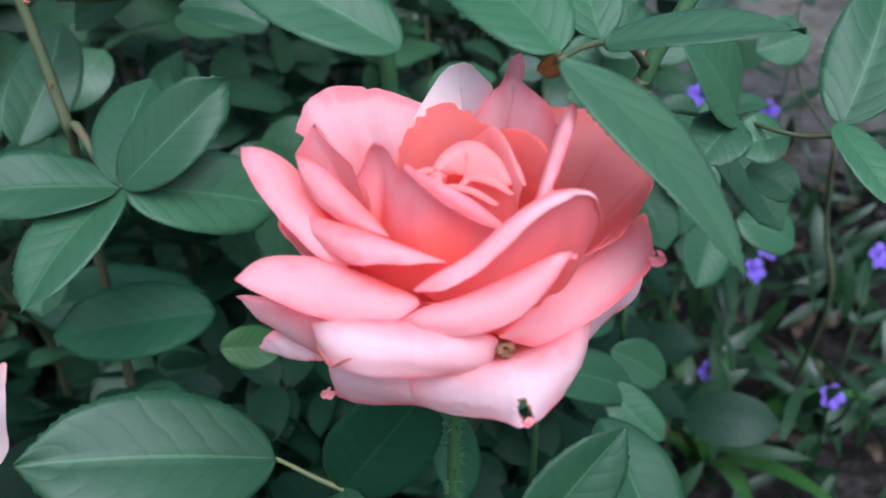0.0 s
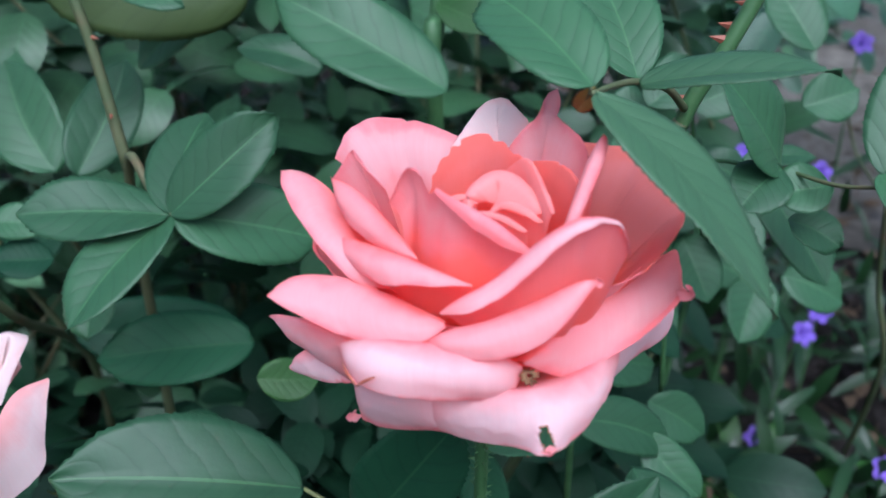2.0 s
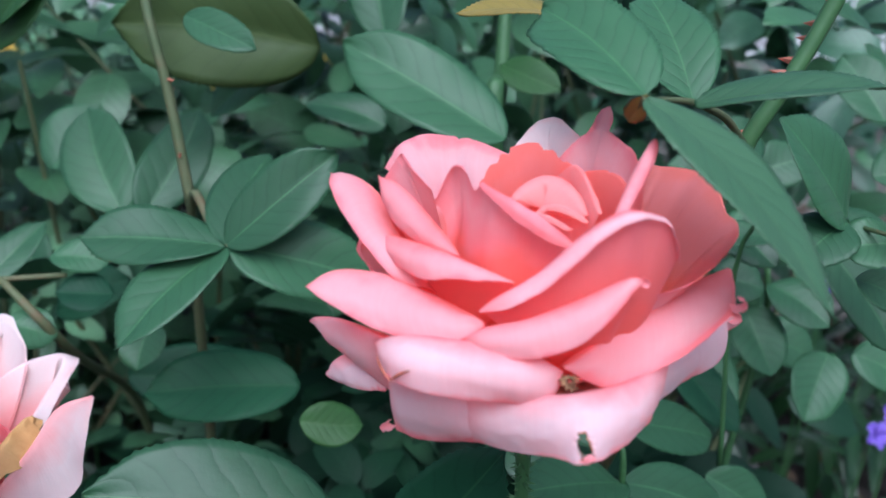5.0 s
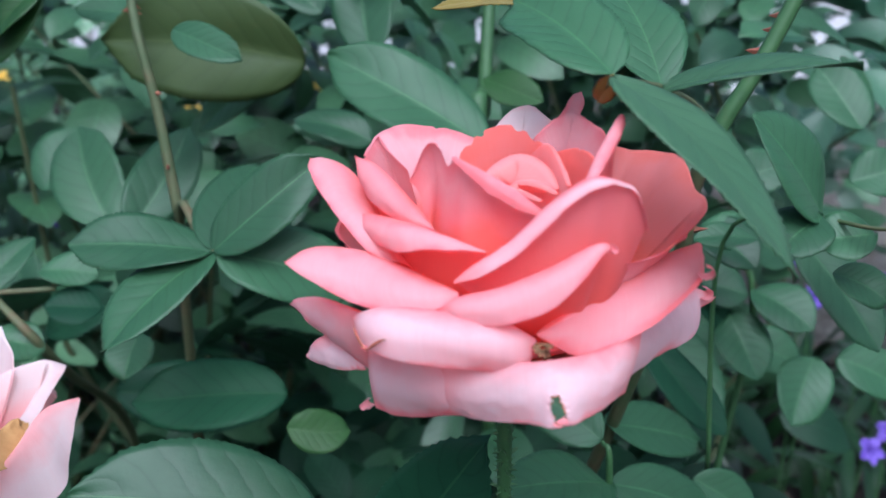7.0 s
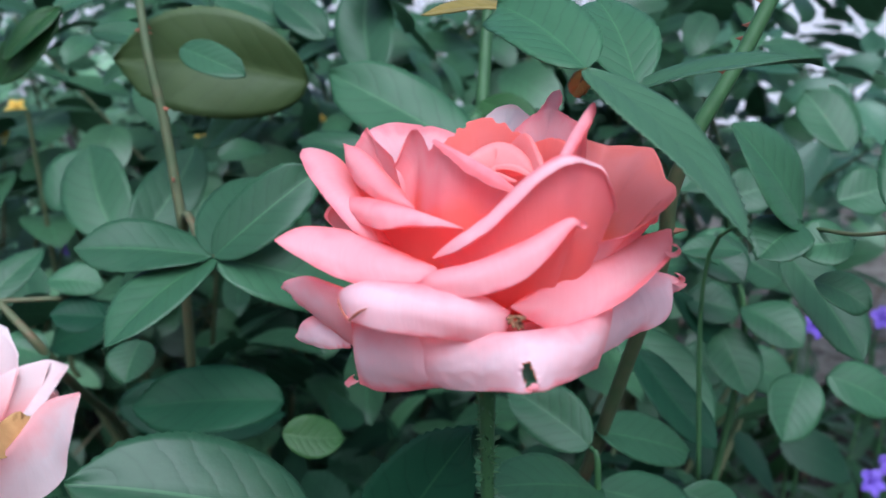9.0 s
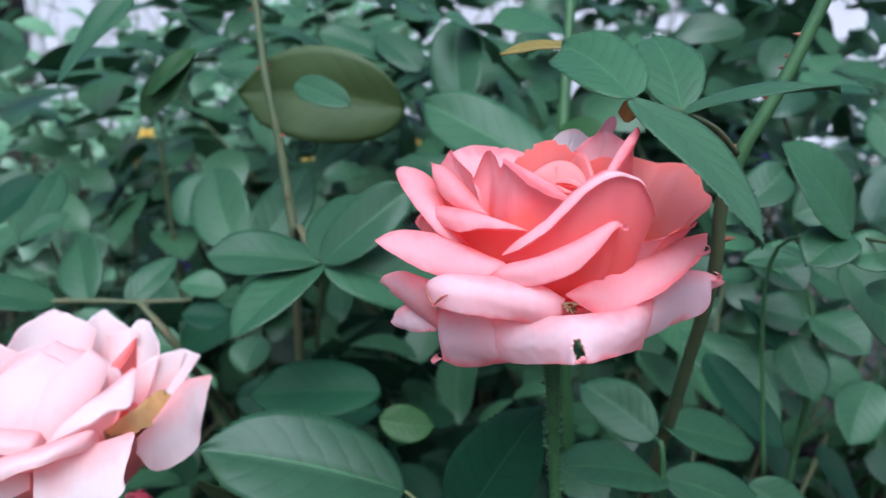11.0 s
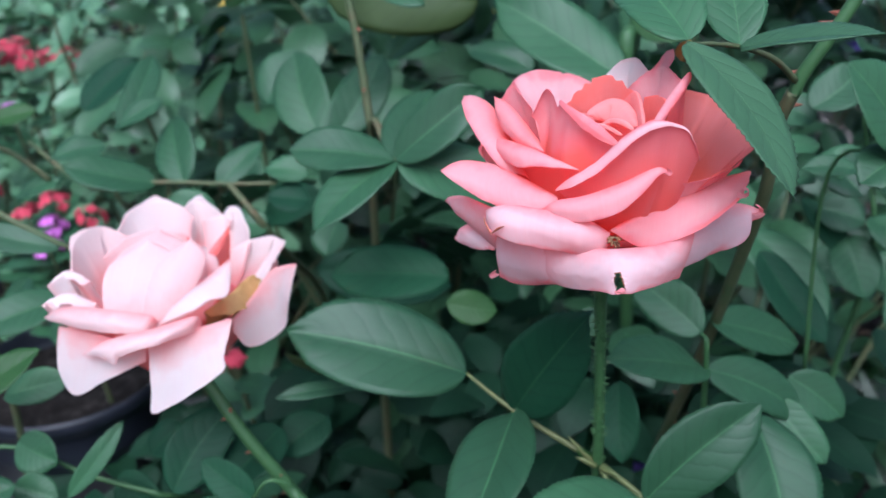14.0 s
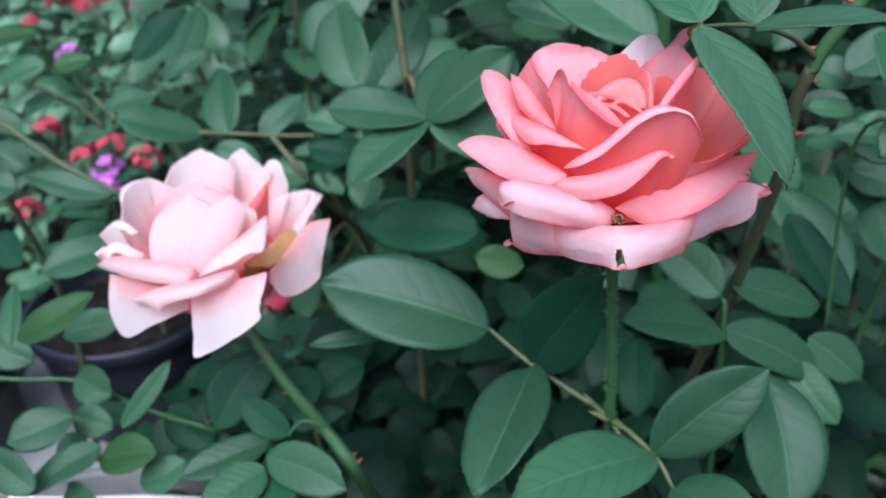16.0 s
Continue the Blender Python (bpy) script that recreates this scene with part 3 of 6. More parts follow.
folded_petal(rose, [(16, -3, 6.6), (22.5, 2, 9), (33, 11, 12), (44, 20, 15.5), (51.6, 26, 18.5), (61.2, 33.5, 19.8)], [(16, -3, 6), (25.5, 1.5, -0.8), (35, 4.5, 0.4), (45, 7, 5), (53, 9.5, 12), (58.5, 12, 17.8)], LOW, 0.25, seed=9, roll=0.13, jag=0.008)
folded_petal(rose, [(-10, 0, 9.2), (-4.6, -1.5, 14.5), (6.3, -1, 17.8), (18.6, -1, 24.1), (27.1, -2, 29.7), (30.5, -1.8, 30.8), (32.6, 0, 29.6)], [(-10, 0, 8.8), (-2.4, -4, 8.4), (8.9, -7.5, 10.6), (19.3, -8, 15.6), (25.8, -6.5, 23), (30.2, -4, 28.2), (32.8, -0.8, 28.6)], (18, 16, -4), 0.5, seed=10, cup=0.4, belly=1.0)
folded_petal(rose, [(-51.9, 44.8, 36.9), (-46, 43, 37.4), (-38.6, 37, 35.5), (-32, 27, 29), (-26, 18.5, 22), (-21, 14.5, 17)], [(-51.9, 44.6, 36.5), (-50, 36, 35.8), (-46.5, 28.5, 34), (-39.5, 20, 28.4), (-31, 14.5, 21), (-25.5, 13.5, 17.4)], MID, 0.35, seed=11, roll=0.34)
# standing petals at the back
petal(rose, [(-38, 58, 35, 0.6, 0.3), (-36.5, 68, 39, 0.8, 0.5), (-29, 76, 41.5, 1.0, 0.8), (-21, 78, 41, 0.9, 0.8), (-13, 76, 40.5, 0.8, 0.5), (-4, 74, 38, 0.6, 0.4), (5, 70, 36, 0.5, 0.3)], MID, 90, 0.45, seed=12, bulge=0.45, jag=0.04, lean=0.9)
petal(rose, [(-37, 44, 35, 0.4, 0.2), (-31.5, 43, 44, 0.4, 0.2), (-29.5, 39, 43.5, 0.4, 0.2), (-21, 31, 38, 0.4, 0.2)], MID, 60, 0.3, seed=33, bulge=0.5, lean=0.6)
petal(rose, [(-4, 64, 36, 0.4, 0.2), (6, 74, 47, 0.5, 0.3), (14, 74, 49, 0.5, 0.3), (20, 62, 46, 0.4, 0.2)], MID, 60, 0.9, PETAL_PALE, seed=13, bulge=0.35, lean=1.0)
petal(rose, [(12, 49, 43, 0.4, 0.2), (18, 54, 47.5, 0.4, 0.2), (24, 57.5, 50.5, 0.4, 0.2), (28.5, 54, 50, 0.5, 0.2), (33, 45, 48, 0.5, 0.2), (35, 34, 45, 0.4, 0.2)], IN, 50, 0.3, seed=14, bulge=0.6, ruffle=0.9, point=[(0.42, 0.12, 10)])
petal(rose, [(33, 58, 42, 0.5, 0.3), (44, 66, 39, 0.6, 0.3), (53, 59, 39.5, 0.6, 0.4), (57.5, 51, 40, 0.5, 0.3), (59.5, 42, 33.5, 0.5, 0.3), (62.8, 35.5, 31, 0.5, 0.3), (58, 26, 27, 0.5, 0.3), (48, 14, 24, 0.5, 0.2)], MID, 60, 0.4, PETAL_DEEP, seed=15, bulge=0.6, lean=0.7, jag=0.02)
petal(rose, [(33, 8, 20, 0.6, 0.3), (45, 14, 22, 0.6, 0.3), (54, 24, 23, 0.6, 0.3), (58, 36, 23, 0.6, 0.3)], LOW, 60, 0.2, seed=31, bulge=0.6, lean=0.6)
# inner ring
folded_petal(rose, [(-35.5, 30, 41.8), (-30, 25.5, 41), (-21.8, 19.5, 35.7), (-11.8, 11.8, 28.2)], [(-35.5, 30, 41.4), (-33.4, 26, 36.1), (-28.4, 21.5, 30.7), (-19.3, 16, 27.6), (-11.6, 11, 27.8)], MID, 0.3, seed=16, roll=0.34, cup=0.5)
folded_petal(rose, [(-35.5, 30, 24.2), (-31, 22, 28), (-23, 15.5, 29), (-14.5, 10.5, 28.8), (2, 3.5, 25.4)], [(-35.5, 30, 23.4), (-28, 16, 22.3), (-20, 6.5, 22.8), (-12, 2.5, 25.4), (-6, 1.5, 26), (2.2, 3, 25)], MID, 0.35, seed=17, cup=0.5)
folded_petal(rose, [(-5.6, 4.5, 16.4), (-1.6, 3, 21.1), (7.6, 1, 28.6), (16.3, -0.5, 38.4), (24.7, -0.5, 45.3), (29, 0.5, 46.2), (33.5, 4, 44.6), (37.8, 6, 42.4), (40.8, 9, 36.5), (42.8, 13, 30)], [(-5.4, 3.5, 16.2), (2.2, -2.5, 21.2), (11.2, -4.5, 28.6), (19.2, -3.6, 37.2), (26, -2.2, 43.2), (30, -0.6, 44.6), (33.9, 3.2, 43.6), (38.4, 5.2, 41.6), (41.4, 8.4, 36), (43.2, 12.4, 29.6)], (24, 14, 2), 0.8, seed=18, cup=0.45, belly=1.5, lift=2.0, roll=0.2)
petal(rose, [(25, 6, 40, 1.2, 0.6), (31, 16, 50, 1.8, 1), (36, 28, 56.5, 1.4, 0.8)], IN, 190, 0.3, seed=19, cup=0.5)
petal(rose, [(-20, 27, 36, 0.4, 0.2), (-14.5, 25, 47.5, 0.4, 0.2), (-5, 12, 46.5, 0.7, 0.5), (6, 7, 42, 2.2, 2), (16, 1, 37, 1.4, 1)], (2, 18, 2), 150, 0.1, seed=20, cup=0.45, bulge=0.5, notch=[(0.38, 0.07, 0.14)])
petal(rose, [(-10, 34, 34, 0.4, 0.2), (-8, 41, 41, 0.4, 0.2), (-2, 46, 46, 0.5, 0.3), (5, 47.5, 48.5, 0.5, 0.3), (14, 41, 47, 0.5, 0.3), (19, 31, 42, 0.4, 0.2)], IN, 60, 0.0, PETAL_DEEP, seed=21, cup=0.5, jag=0.08)
petal(rose, [(12, 41, 40, 0.5, 0.2), (17, 36, 46, 0.6, 0.3), (20.5, 26, 44, 0.8, 0.4), (22.5, 15, 40, 0.6, 0.3)], IN, 120, 0.3, PETAL_HEART, seed=22, cup=0.5)
petal(rose, [(20, 44, 42, 0.5, 0.2), (26, 36, 45, 0.7, 0.3), (30, 25, 44, 0.6, 0.3), (30, 14, 38, 0.5, 0.3)], IN, 90, 0.0, PETAL_DEEP, seed=29, cup=0.5, jag=0.05)
# heart: a hood over close folds
petal(rose, [(2, 22, 35, 0.6, 0.4), (2, 28, 39.5, 2, 4), (7.5, 32, 43, 3.2, 6), (12.5, 31, 43.5, 3.2, 7), (17, 26, 41.5, 2.4, 7), (20, 19, 38, 1, 4)], (8, 36, 14), 135, 0.25, PETAL_HEART, seed=23, axis=(7, 75), cup=0.4, ruffle=0.2, label="pale salmon hood over the heart")
petal(rose, [(-5, 23, 35, 0.5, 0.3), (-4, 27, 37.5, 0.9, 0.8), (0, 28, 38.5, 0.9, 0.8), (4, 26, 37, 0.5, 0.3)], (4, 32, 12), 130, 0.3, PETAL_HEART, seed=26, axis=(2, 75), cup=0.4, ruffle=0.2)
petal(rose, [(6, 21, 36, 0.4, 0.3), (10, 23.5, 38.5, 1.2, 0.8), (15, 20, 39.5, 1.3, 1.0), (20, 14, 38, 0.8, 0.6)], (10, 30, 12), 130, 0.3, PETAL_HEART, seed=24, axis=(4, 60), cup=0.4, ruffle=0.2)
petal(rose, [(1, 20, 35.5, 0.4, 0.3), (5, 21, 37.2, 1.0, 0.7), (10, 17.5, 37.8, 1.1, 0.8), (16, 11, 37, 0.7, 0.5)], (6, 26, 12), 130, 0.35, PETAL_HEART, seed=25, axis=(0, 60), cup=0.4, ruffle=0.2)
petal(rose, [(-6, 19, 35.5, 0.4, 0.3), (-1, 19, 37, 0.7, 0.5), (5, 15, 37, 0.8, 0.6), (11, 9, 36, 0.5, 0.4)], (2, 24, 12), 130, 0.35, PETAL_HEART, seed=27, axis=(-4, 60), cup=0.4, ruffle=0.2)
# stem with bristles
stem, sc, st = tube("stem", [(0.008, 0.037, 0.603), (0.0095, 0.046, 0.565), (0.011, 0.058, 0.51), (0.0118, 0.0672, 0.462), (0.012, 0.085, 0.36), (0.0, 0.11, 0.2), (-0.02, 0.13, -0.01)],
                    [0.0045, 0.0026, 0.0025, 0.0028, 0.0035, 0.0045, 0.006], STEM, rose, sides=12, steps=10)
prickles(stem, sc[:36], st[:36], 0.0026, 300, 0.0030, STEM, 5, ROSE)
# torn, curled scraps at the rim
for at_mm, way_mm, size in (((21.8, -17, -10), (3, -3, -2), 3.2), ((-28.5, 12, -26), (-6, 3, -3), 3.6), ((-31, 14, -28), (-5, 2, 1), 2.4), ((-26.5, -4, 0.5), (-4, -4, -4), 2.4), ((57.5, 11, 18.5), (5, 0, -1), 4.8), ((65, 39.5, 1), (5, 2, -1), 4.8), ((32, 0.2, 28), (5, 5, -5), 3.4)):
    ax = unit(np.array(way_mm, float))
    sx = unit(np.cross(ax, (0, 0, 1)))
    ux = np.cross(sx, ax)
    scrap = []
    for k in range(7):
        ang = radians(-20 + 33 * k)
        ctr = np.array(at_mm) + ax * size * 0.55 * math.sin(ang) + ux * size * 0.5 * (1 - math.cos(ang)) * (1 - k / 16)
        for j in range(5):
            scrap.append((ctr + sx * (j - 2) * size * 0.28 * (1 - k / 11)) * 0.001)
    link_mesh("torn_scrap", scrap, [(k * 5 + j, k * 5 + j + 1, k * 5 + j + 6, k * 5 + j + 5) for k in range(6) for j in range(4)], PETAL, rose, [(0.5, 0.8)] * 35)
# dried stamen-like speck caught between the lower petals
speck = bmesh.new()
for k in range(9):
    a = k * 0.7
    bmesh.ops.create_cone(speck, cap_ends=True, segments=5, radius1=0.0005, radius2=0.0002, depth=0.0045,
                          matrix=Matrix.Translation((0.0176 + 0.001 * math.cos(a), -0.0035, 0.0028 + 0.001 * math.sin(a))) @ Euler((1.2 + 0.3 * math.sin(a), 0.5 * math.cos(a), a)).to_matrix().to_4x4())
part("dried_speck", speck, BROWN, rose, "dried brown tuft between the petals")


# ---- the faded rose ----
PALE = (-0.2242, 0.0548, 0.5225)
pale_rose = thing("rose_bloom", PALE, "fading pale pink rose with one withered brown petal", "rose")
petal(pale_rose, [(-57, 32, 16, 0.7, 0.5), (-59, 54, 28, 1.0, 0.6), (-49, 67, 32, 1.2, 0.7), (-34, 71, 29, 1.0, 0.5), (-21, 66, 25, 0.6, 0.4)], (-5, 11, -27), 70, 0.8, PETAL_PALE, axis=(-9, 18), seed=61, point=[(0.5, 0.2, 5)], bulge=0.7)
petal(pale_rose, [(-45, 66, 21, 0.6, 0.4), (-38, 80, 23, 0.7, 0.5), (-32, 88, 25, 0.7, 0.6), (-19, 87, 22, 0.7, 0.5), (-4, 79, 19, 0.6, 0.4)], (-5, 11, -27), 70, 0.8, PETAL_PALE, axis=(-9, 18), seed=79, point=[(0.5, 0.2, 5)], bulge=0.7)
petal(pale_rose, [(-21, 74, 19, 0.6, 0.4), (-12, 82, 20, 1.0, 0.6), (-5, 87, 22, 1.0, 0.6), (9, 77, 17, 0.7, 0.4), (19, 60, 12, 0.6, 0.4)], (-5, 11, -27), 70, 0.8, PETAL_PALE, axis=(-9, 18), seed=62, point=[(0.45, 0.2, 5)], bulge=0.7)
petal(pale_rose, [(-54, -6, 13, 0.6, 0.4), (-65, 13, 27, 1.0, 0.6), (-61, 31, 29, 1.0, 0.7), (-44, 34, 23, 0.6, 0.4)], (-5, 11, -27), 70, 0.6, PETAL_PALE, axis=(-9, 18), seed=63, point=[(0.4, 0.2, 3)], bulge=0.7)
petal(pale_rose, [(-62, -16, 14, 0.6, 1.2), (-57, -4, 18, 1.2, 2.4), (-37, -11, 18, 1.2, 3.6)], (-5, 11, -27), 120, 1, PETAL_PALE, axis=(-9, 18), seed=64, point=[(0.4, 0.3, 4)])
petal(pale_rose, [(-54, -30, 11, 0.6, 1.2), (-44, -23, 16, 1.8, 3.6), (-20, -28, 16, 1.8, 3.6)], (-5, 11, -27), 130, 1, PETAL_PALE, axis=(-9, 18), seed=65, point=[(0.3, 0.3, 4)])
petal(pale_rose, [(0, 56, 5, 0.6, 0.6), (14, 66, 13, 1.2, 3.6), (29, 73, 14, 0.7, 2.4), (28, 49, 1, 1.2, 4.8), (31, 21, 2, 0.6, 2.4)], (-5, 11, -27), 110, 0.9, PETAL_PALE, axis=(-9, 18), seed=66, point=[(0.5, 0.15, 5)])
petal(pale_rose, [(13, 64, -1, 0.6, 1.2), (22, 76, -0, 1.0, 3.6), (28, 76, -5, 0.6, 3.6)], (-5, 11, -27), 120, 0.4, PETAL_PALE, axis=(-9, 18), seed=67, point=[(0.7, 0.3, 5)])
folded_petal(pale_rose, [(41.3, 0.0, 0.5), (47.2, 15.0, 8.8), (50.7, 30.0, 16.3), (59.5, 40.0, 17.2)], [(40.3, 0.0, -6.6), (47.1, 4.0, -17.6), (59.5, 20.0, -13.1), (58.4, 30.0, -1.2), (60.2, 40.0, 17.0)], (-1, 10, -43), 0.95, PETAL_PALE, axis=(-9, 18), seed=68, roll=0.08)
petal(pale_rose, [(25, -2, 4, 0.7, 4.8), (37, 8, 12, 1.2, 10.8), (37, 29, 12, 1.2, 10.8), (39, 35, 7, 0.6, 6.0)], (-5, 11, -27), 120, 0.0, WILT, "withered ochre brown petal", axis=(-9, 18), seed=69, ruffle=1.5)
folded_petal(pale_rose, [(-39.9, -36.0, 3.6), (-13.1, -38.0, 3.4), (10.9, -34.0, -1.3)], [(-39.0, -38.0, 3.4), (-38.6, -44.0, -17.4), (-28.0, -48.0, -28.6), (-7.1, -47.0, -16.4), (14.1, -40.0, -5.2)], (-1, 10, -43), 1, PETAL_PALE, axis=(-9, 18), seed=70, roll=0.08)
folded_petal(pale_rose, [(19.7, -42.0, 7.5), (41.9, -40.0, 16.4), (60.9, -30.0, 21.6)], [(21.5, -46.0, 2.6), (24.6, -52.0, -12.0), (26.7, -56.0, -22.8), (49.6, -53.0, -8.0), (62.9, -45.0, 2.9), (61.9, -42.0, 8.1), (61.3, -31.0, 20.6)], (-1, 10, -43), 1, PETAL_PALE, axis=(-9, 18), seed=71, roll=0.08)
folded_petal(pale_rose, [(-54.1, -30.0, 3.9), (-34.4, -36.0, 16.1), (-3.2, -42.0, 22.9), (22.2, -42.0, 24.2), (23.6, -38.0, 19.3)], [(-54.4, -30.0, 3.1), (-30.0, -41.0, 9.7), (-2.8, -47.0, 13.2), (20.6, -47.0, 16.5), (23.9, -40.0, 17.5)], (-5, 11, -27), 1, PETAL_PALE, axis=(-9, 18), seed=72)
folded_petal(pale_rose, [(-19.0, -46.0, -3.3), (1.9, -50.0, 10.7), (31.2, -48.0, 21.7), (47.0, -40.0, 25.7), (45.1, -32.0, 18.1)], [(-19.1, -46.0, -3.7), (1.5, -54.0, 3.5), (9.2, -56.0, 1.9), (12.8, -55.0, 7.1), (33.7, -53.0, 16.4), (47.5, -36.0, 16.5)], (-5, 11, -27), 1, PETAL_PALE, axis=(-9, 18), seed=73, roll=0.26)
folded_petal(pale_rose, [(20.4, -36.0, 14.3), (25.5, -28.0, 19.8), (34.3, -15.0, 28.3), (44.3, 0.0, 36.8)], [(21.1, -37.0, 14.4), (41.1, -34.0, 25.1), (49.0, -28.0, 29.7), (54.2, -20.0, 29.6), (46.5, -2.0, 36.5)], (-5, 11, -27), 1, PETAL_PALE, axis=(-9, 18), seed=74)
petal(pale_rose, [(5, 21, 18, 0.7, 0.6), (14, 29, 25, 2.4, 2.4), (15, 48, 31, 0.7, 1.2)], (-5, 11, -27), 140, 0.6, PETAL_DEEP, axis=(-9, 18), seed=75)
petal(pale_rose, [(-13, 46, 22, 0.6, 0.4), (1, 35, 20, 0.7, 0.5), (11, 22, 16, 0.6, 0.4)], (-5, 11, -27), 90, 0.5, PETAL_DEEP, axis=(-9, 18), seed=76)
petal(pale_rose, [(-26, -12, 13, 0.5, 0.4), (-28, 1, 24, 0.5, 0.4), (-22, 17, 29, 0.6, 0.4), (-5, 29, 28, 0.6, 0.4), (10, 32, 19, 0.5, 0.4)], (7, -19, -4), 30, 1, PETAL_PALE, axis=(-9, 18), seed=77, bulge=0.95, lean=-0.7)
petal(pale_rose, [(7, -22, 11, 0.4, 0.2), (9, -6, 20, 0.5, 0.4), (9, 8, 24, 0.5, 0.4), (11, 26, 28, 0.5, 0.4), (15, 31, 18, 0.5, 0.4)], (18, -11, -5), 30, 1, PETAL_PALE, axis=(-9, 18), seed=78, bulge=0.9, lean=-0.5)
petal(pale_rose, [(-48, 14, 18, 0.6, 0.4), (-45, 33, 23, 0.7, 0.5), (-34, 45, 23, 0.7, 0.5), (-20, 55, 18, 0.6, 0.4)], (-5, 11, -27), 60, 0.6, PETAL_PALE, axis=(-9, 18), seed=80, bulge=0.7)
for k in range(5):
    for rad, hz, foot in ((37, -7, (-1, 10, -43)), (27, 9, (-5, 11, -27))):
        a0 = radians(72 * k + 4 * hz)
        arc = [((-9, 18)[0] + rad * math.cos(a0 + w), (-9, 18)[1] + rad * math.sin(a0 + w), hz - 4 * abs(w), 0.8, 0.5) for w in (-0.75, -0.35, 0.1, 0.5, 0.85)]
        petal(pale_rose, arc, foot, 60, 0.1, axis=(-9, 18), seed=90 + 5 * k + hz, lean=0.5)
shield(pale_rose, (-8, -8, 21), (0.932, 0.361, -0.025), (-0.274, 0.756, 0.690), 40, 50, 4, PETAL_PALE, "cream-white petal closing the centre", 0.62, 3)
shield(pale_rose, (8, -4, 22), (0.932, 0.361, -0.025), (-0.22, 0.77, 0.690), 27, 48, 5.5, PETAL_PALE, "", 0.55, 9)
shield(pale_rose, (-8, 6, 22), (0.932, 0.361, -0.025), (-0.274, 0.756, 0.690), 46, 46, 7, PETAL_PALE, "", 0.5, 2)


# ---- leafy shoots of the rose bush ----
shoot_a = thing("rose_shoot", (0.2000, 0.3500, 0.0000), "glossy green rose leaves on an arching shoot above the rose", "rose shoot", "shoots of the rose bush")
leaf(shoot_a, (0.0335, 0.0350, 0.6850), (0.0725, -0.0130, 0.6478), 0.0255, (0.41, -0.35, 0.84), mat=LEAF_MATTE, droop=0.14, fold=0.15)
leaf(shoot_a, (0.0340, 0.0415, 0.6846), (0.0059, 0.0786, 0.7013), 0.030, (0.1, -0.6, 0.75), plump=0.6)
leaf(shoot_a, (0.0132, 0.0788, 0.7001), (-0.0209, 0.0928, 0.6971), 0.013, (0, -0.4, 0.9), mat=LEAF_YELLOW)
tube("twig", [(0.0340, 0.0415, 0.6846), (0.0334, 0.0430, 0.6820), (0.0325, 0.0450, 0.6795)], [0.0012, 0.0009, 0.0007], CANE, shoot_a)
leaf(shoot_a, (0.0345, 0.0410, 0.6846), (0.0310, 0.0470, 0.6760), 0.006, (0, -0.8, 0.3), mat=LEAF_YELLOW)
leaf(shoot_a, (0.0525, 0.0700, 0.6770), (0.0407, 0.1127, 0.7040), 0.026, (0, -0.8, 0.6))
leaf(shoot_a, (0.0525, 0.0680, 0.6770), (0.1018, 0.0470, 0.6882), 0.020, (0, -0.25, 1.0), mat=LEAF_MATTE, fold=0.45)
tube("stalk", [(0.0335, 0.0380, 0.6838), (0.0430, 0.0560, 0.6805), (0.0535, 0.0715, 0.6765), (0.0670, 0.0890, 0.6685), (0.0775, 0.1030, 0.6570)], [0.0008, 0.0009, 0.0011, 0.0013, 0.0015], CANE, shoot_a)
ob, c, t = tube("stem", [(0.0775, 0.1040, 0.6500), (0.0807, 0.1050, 0.6605), (0.0875, 0.1060, 0.6735), (0.0948, 0.1080, 0.6889), (0.1010, 0.1100, 0.7040), (0.1130, 0.1130, 0.7350)], [0.0028, 0.0031, 0.0029, 0.0028, 0.0028, 0.0026], STEM, shoot_a)
prickles(ob, c, t, 0.0027, 9, 0.0055, THORN, 1, shoot_a.location)
ob, c, t = tube("stem", [(0.0775, 0.1040, 0.6520), (0.0735, 0.1080, 0.6330), (0.0740, 0.1180, 0.6000), (0.0680, 0.1500, 0.5400), (0.0580, 0.1900, 0.4600), (0.0405, 0.2422, 0.3475), (0.0300, 0.3300, 0.2000), (0.0400, 0.3300, 0.0000)], [0.0030, 0.0030, 0.0031, 0.0033, 0.0035, 0.0038, 0.0039, 0.0040], CANE, shoot_a)
prickles(ob, c, t, 0.0032, 14, 0.0055, THORN, 1, shoot_a.location)
shoot_b = thing("rose_shoot", (-0.2000, 0.3000, 0.0000), "dark green rose leaves beside a reddish cane", "rose shoot", "shoots of the rose bush")
leaf(shoot_b, (-0.1280, 0.1604, 0.5814), (-0.1600, 0.1090, 0.5525), 0.034, (-0.3, -0.6, 0.75))
leaf(shoot_b, (-0.1280, 0.1604, 0.5814), (-0.1930, 0.1520, 0.5845), 0.034, (0, -0.4, 0.9))
leaf(shoot_b, (-0.1280, 0.1604, 0.5814), (-0.0800, 0.1800, 0.6225), 0.033, (0.1, -0.7, 0.7))
leaf(shoot_b, (-0.1280, 0.1604, 0.5814), (-0.0644, 0.1846, 0.5568), 0.042, (0.1, -0.6, 0.75))
leaf(shoot_b, (-0.1280, 0.1604, 0.5814), (-0.1225, 0.2170, 0.6085), 0.032, (-0.1, -0.7, 0.7))
tube("twig", [(-0.1280, 0.1604, 0.5814), (-0.1450, 0.1900, 0.5750), (-0.1685, 0.2222, 0.5755), (-0.1900, 0.2700, 0.4000), (-0.2000, 0.3000, 0.0000)], [0.0011, 0.0018, 0.0026, 0.0033, 0.0040], CANE, shoot_b)
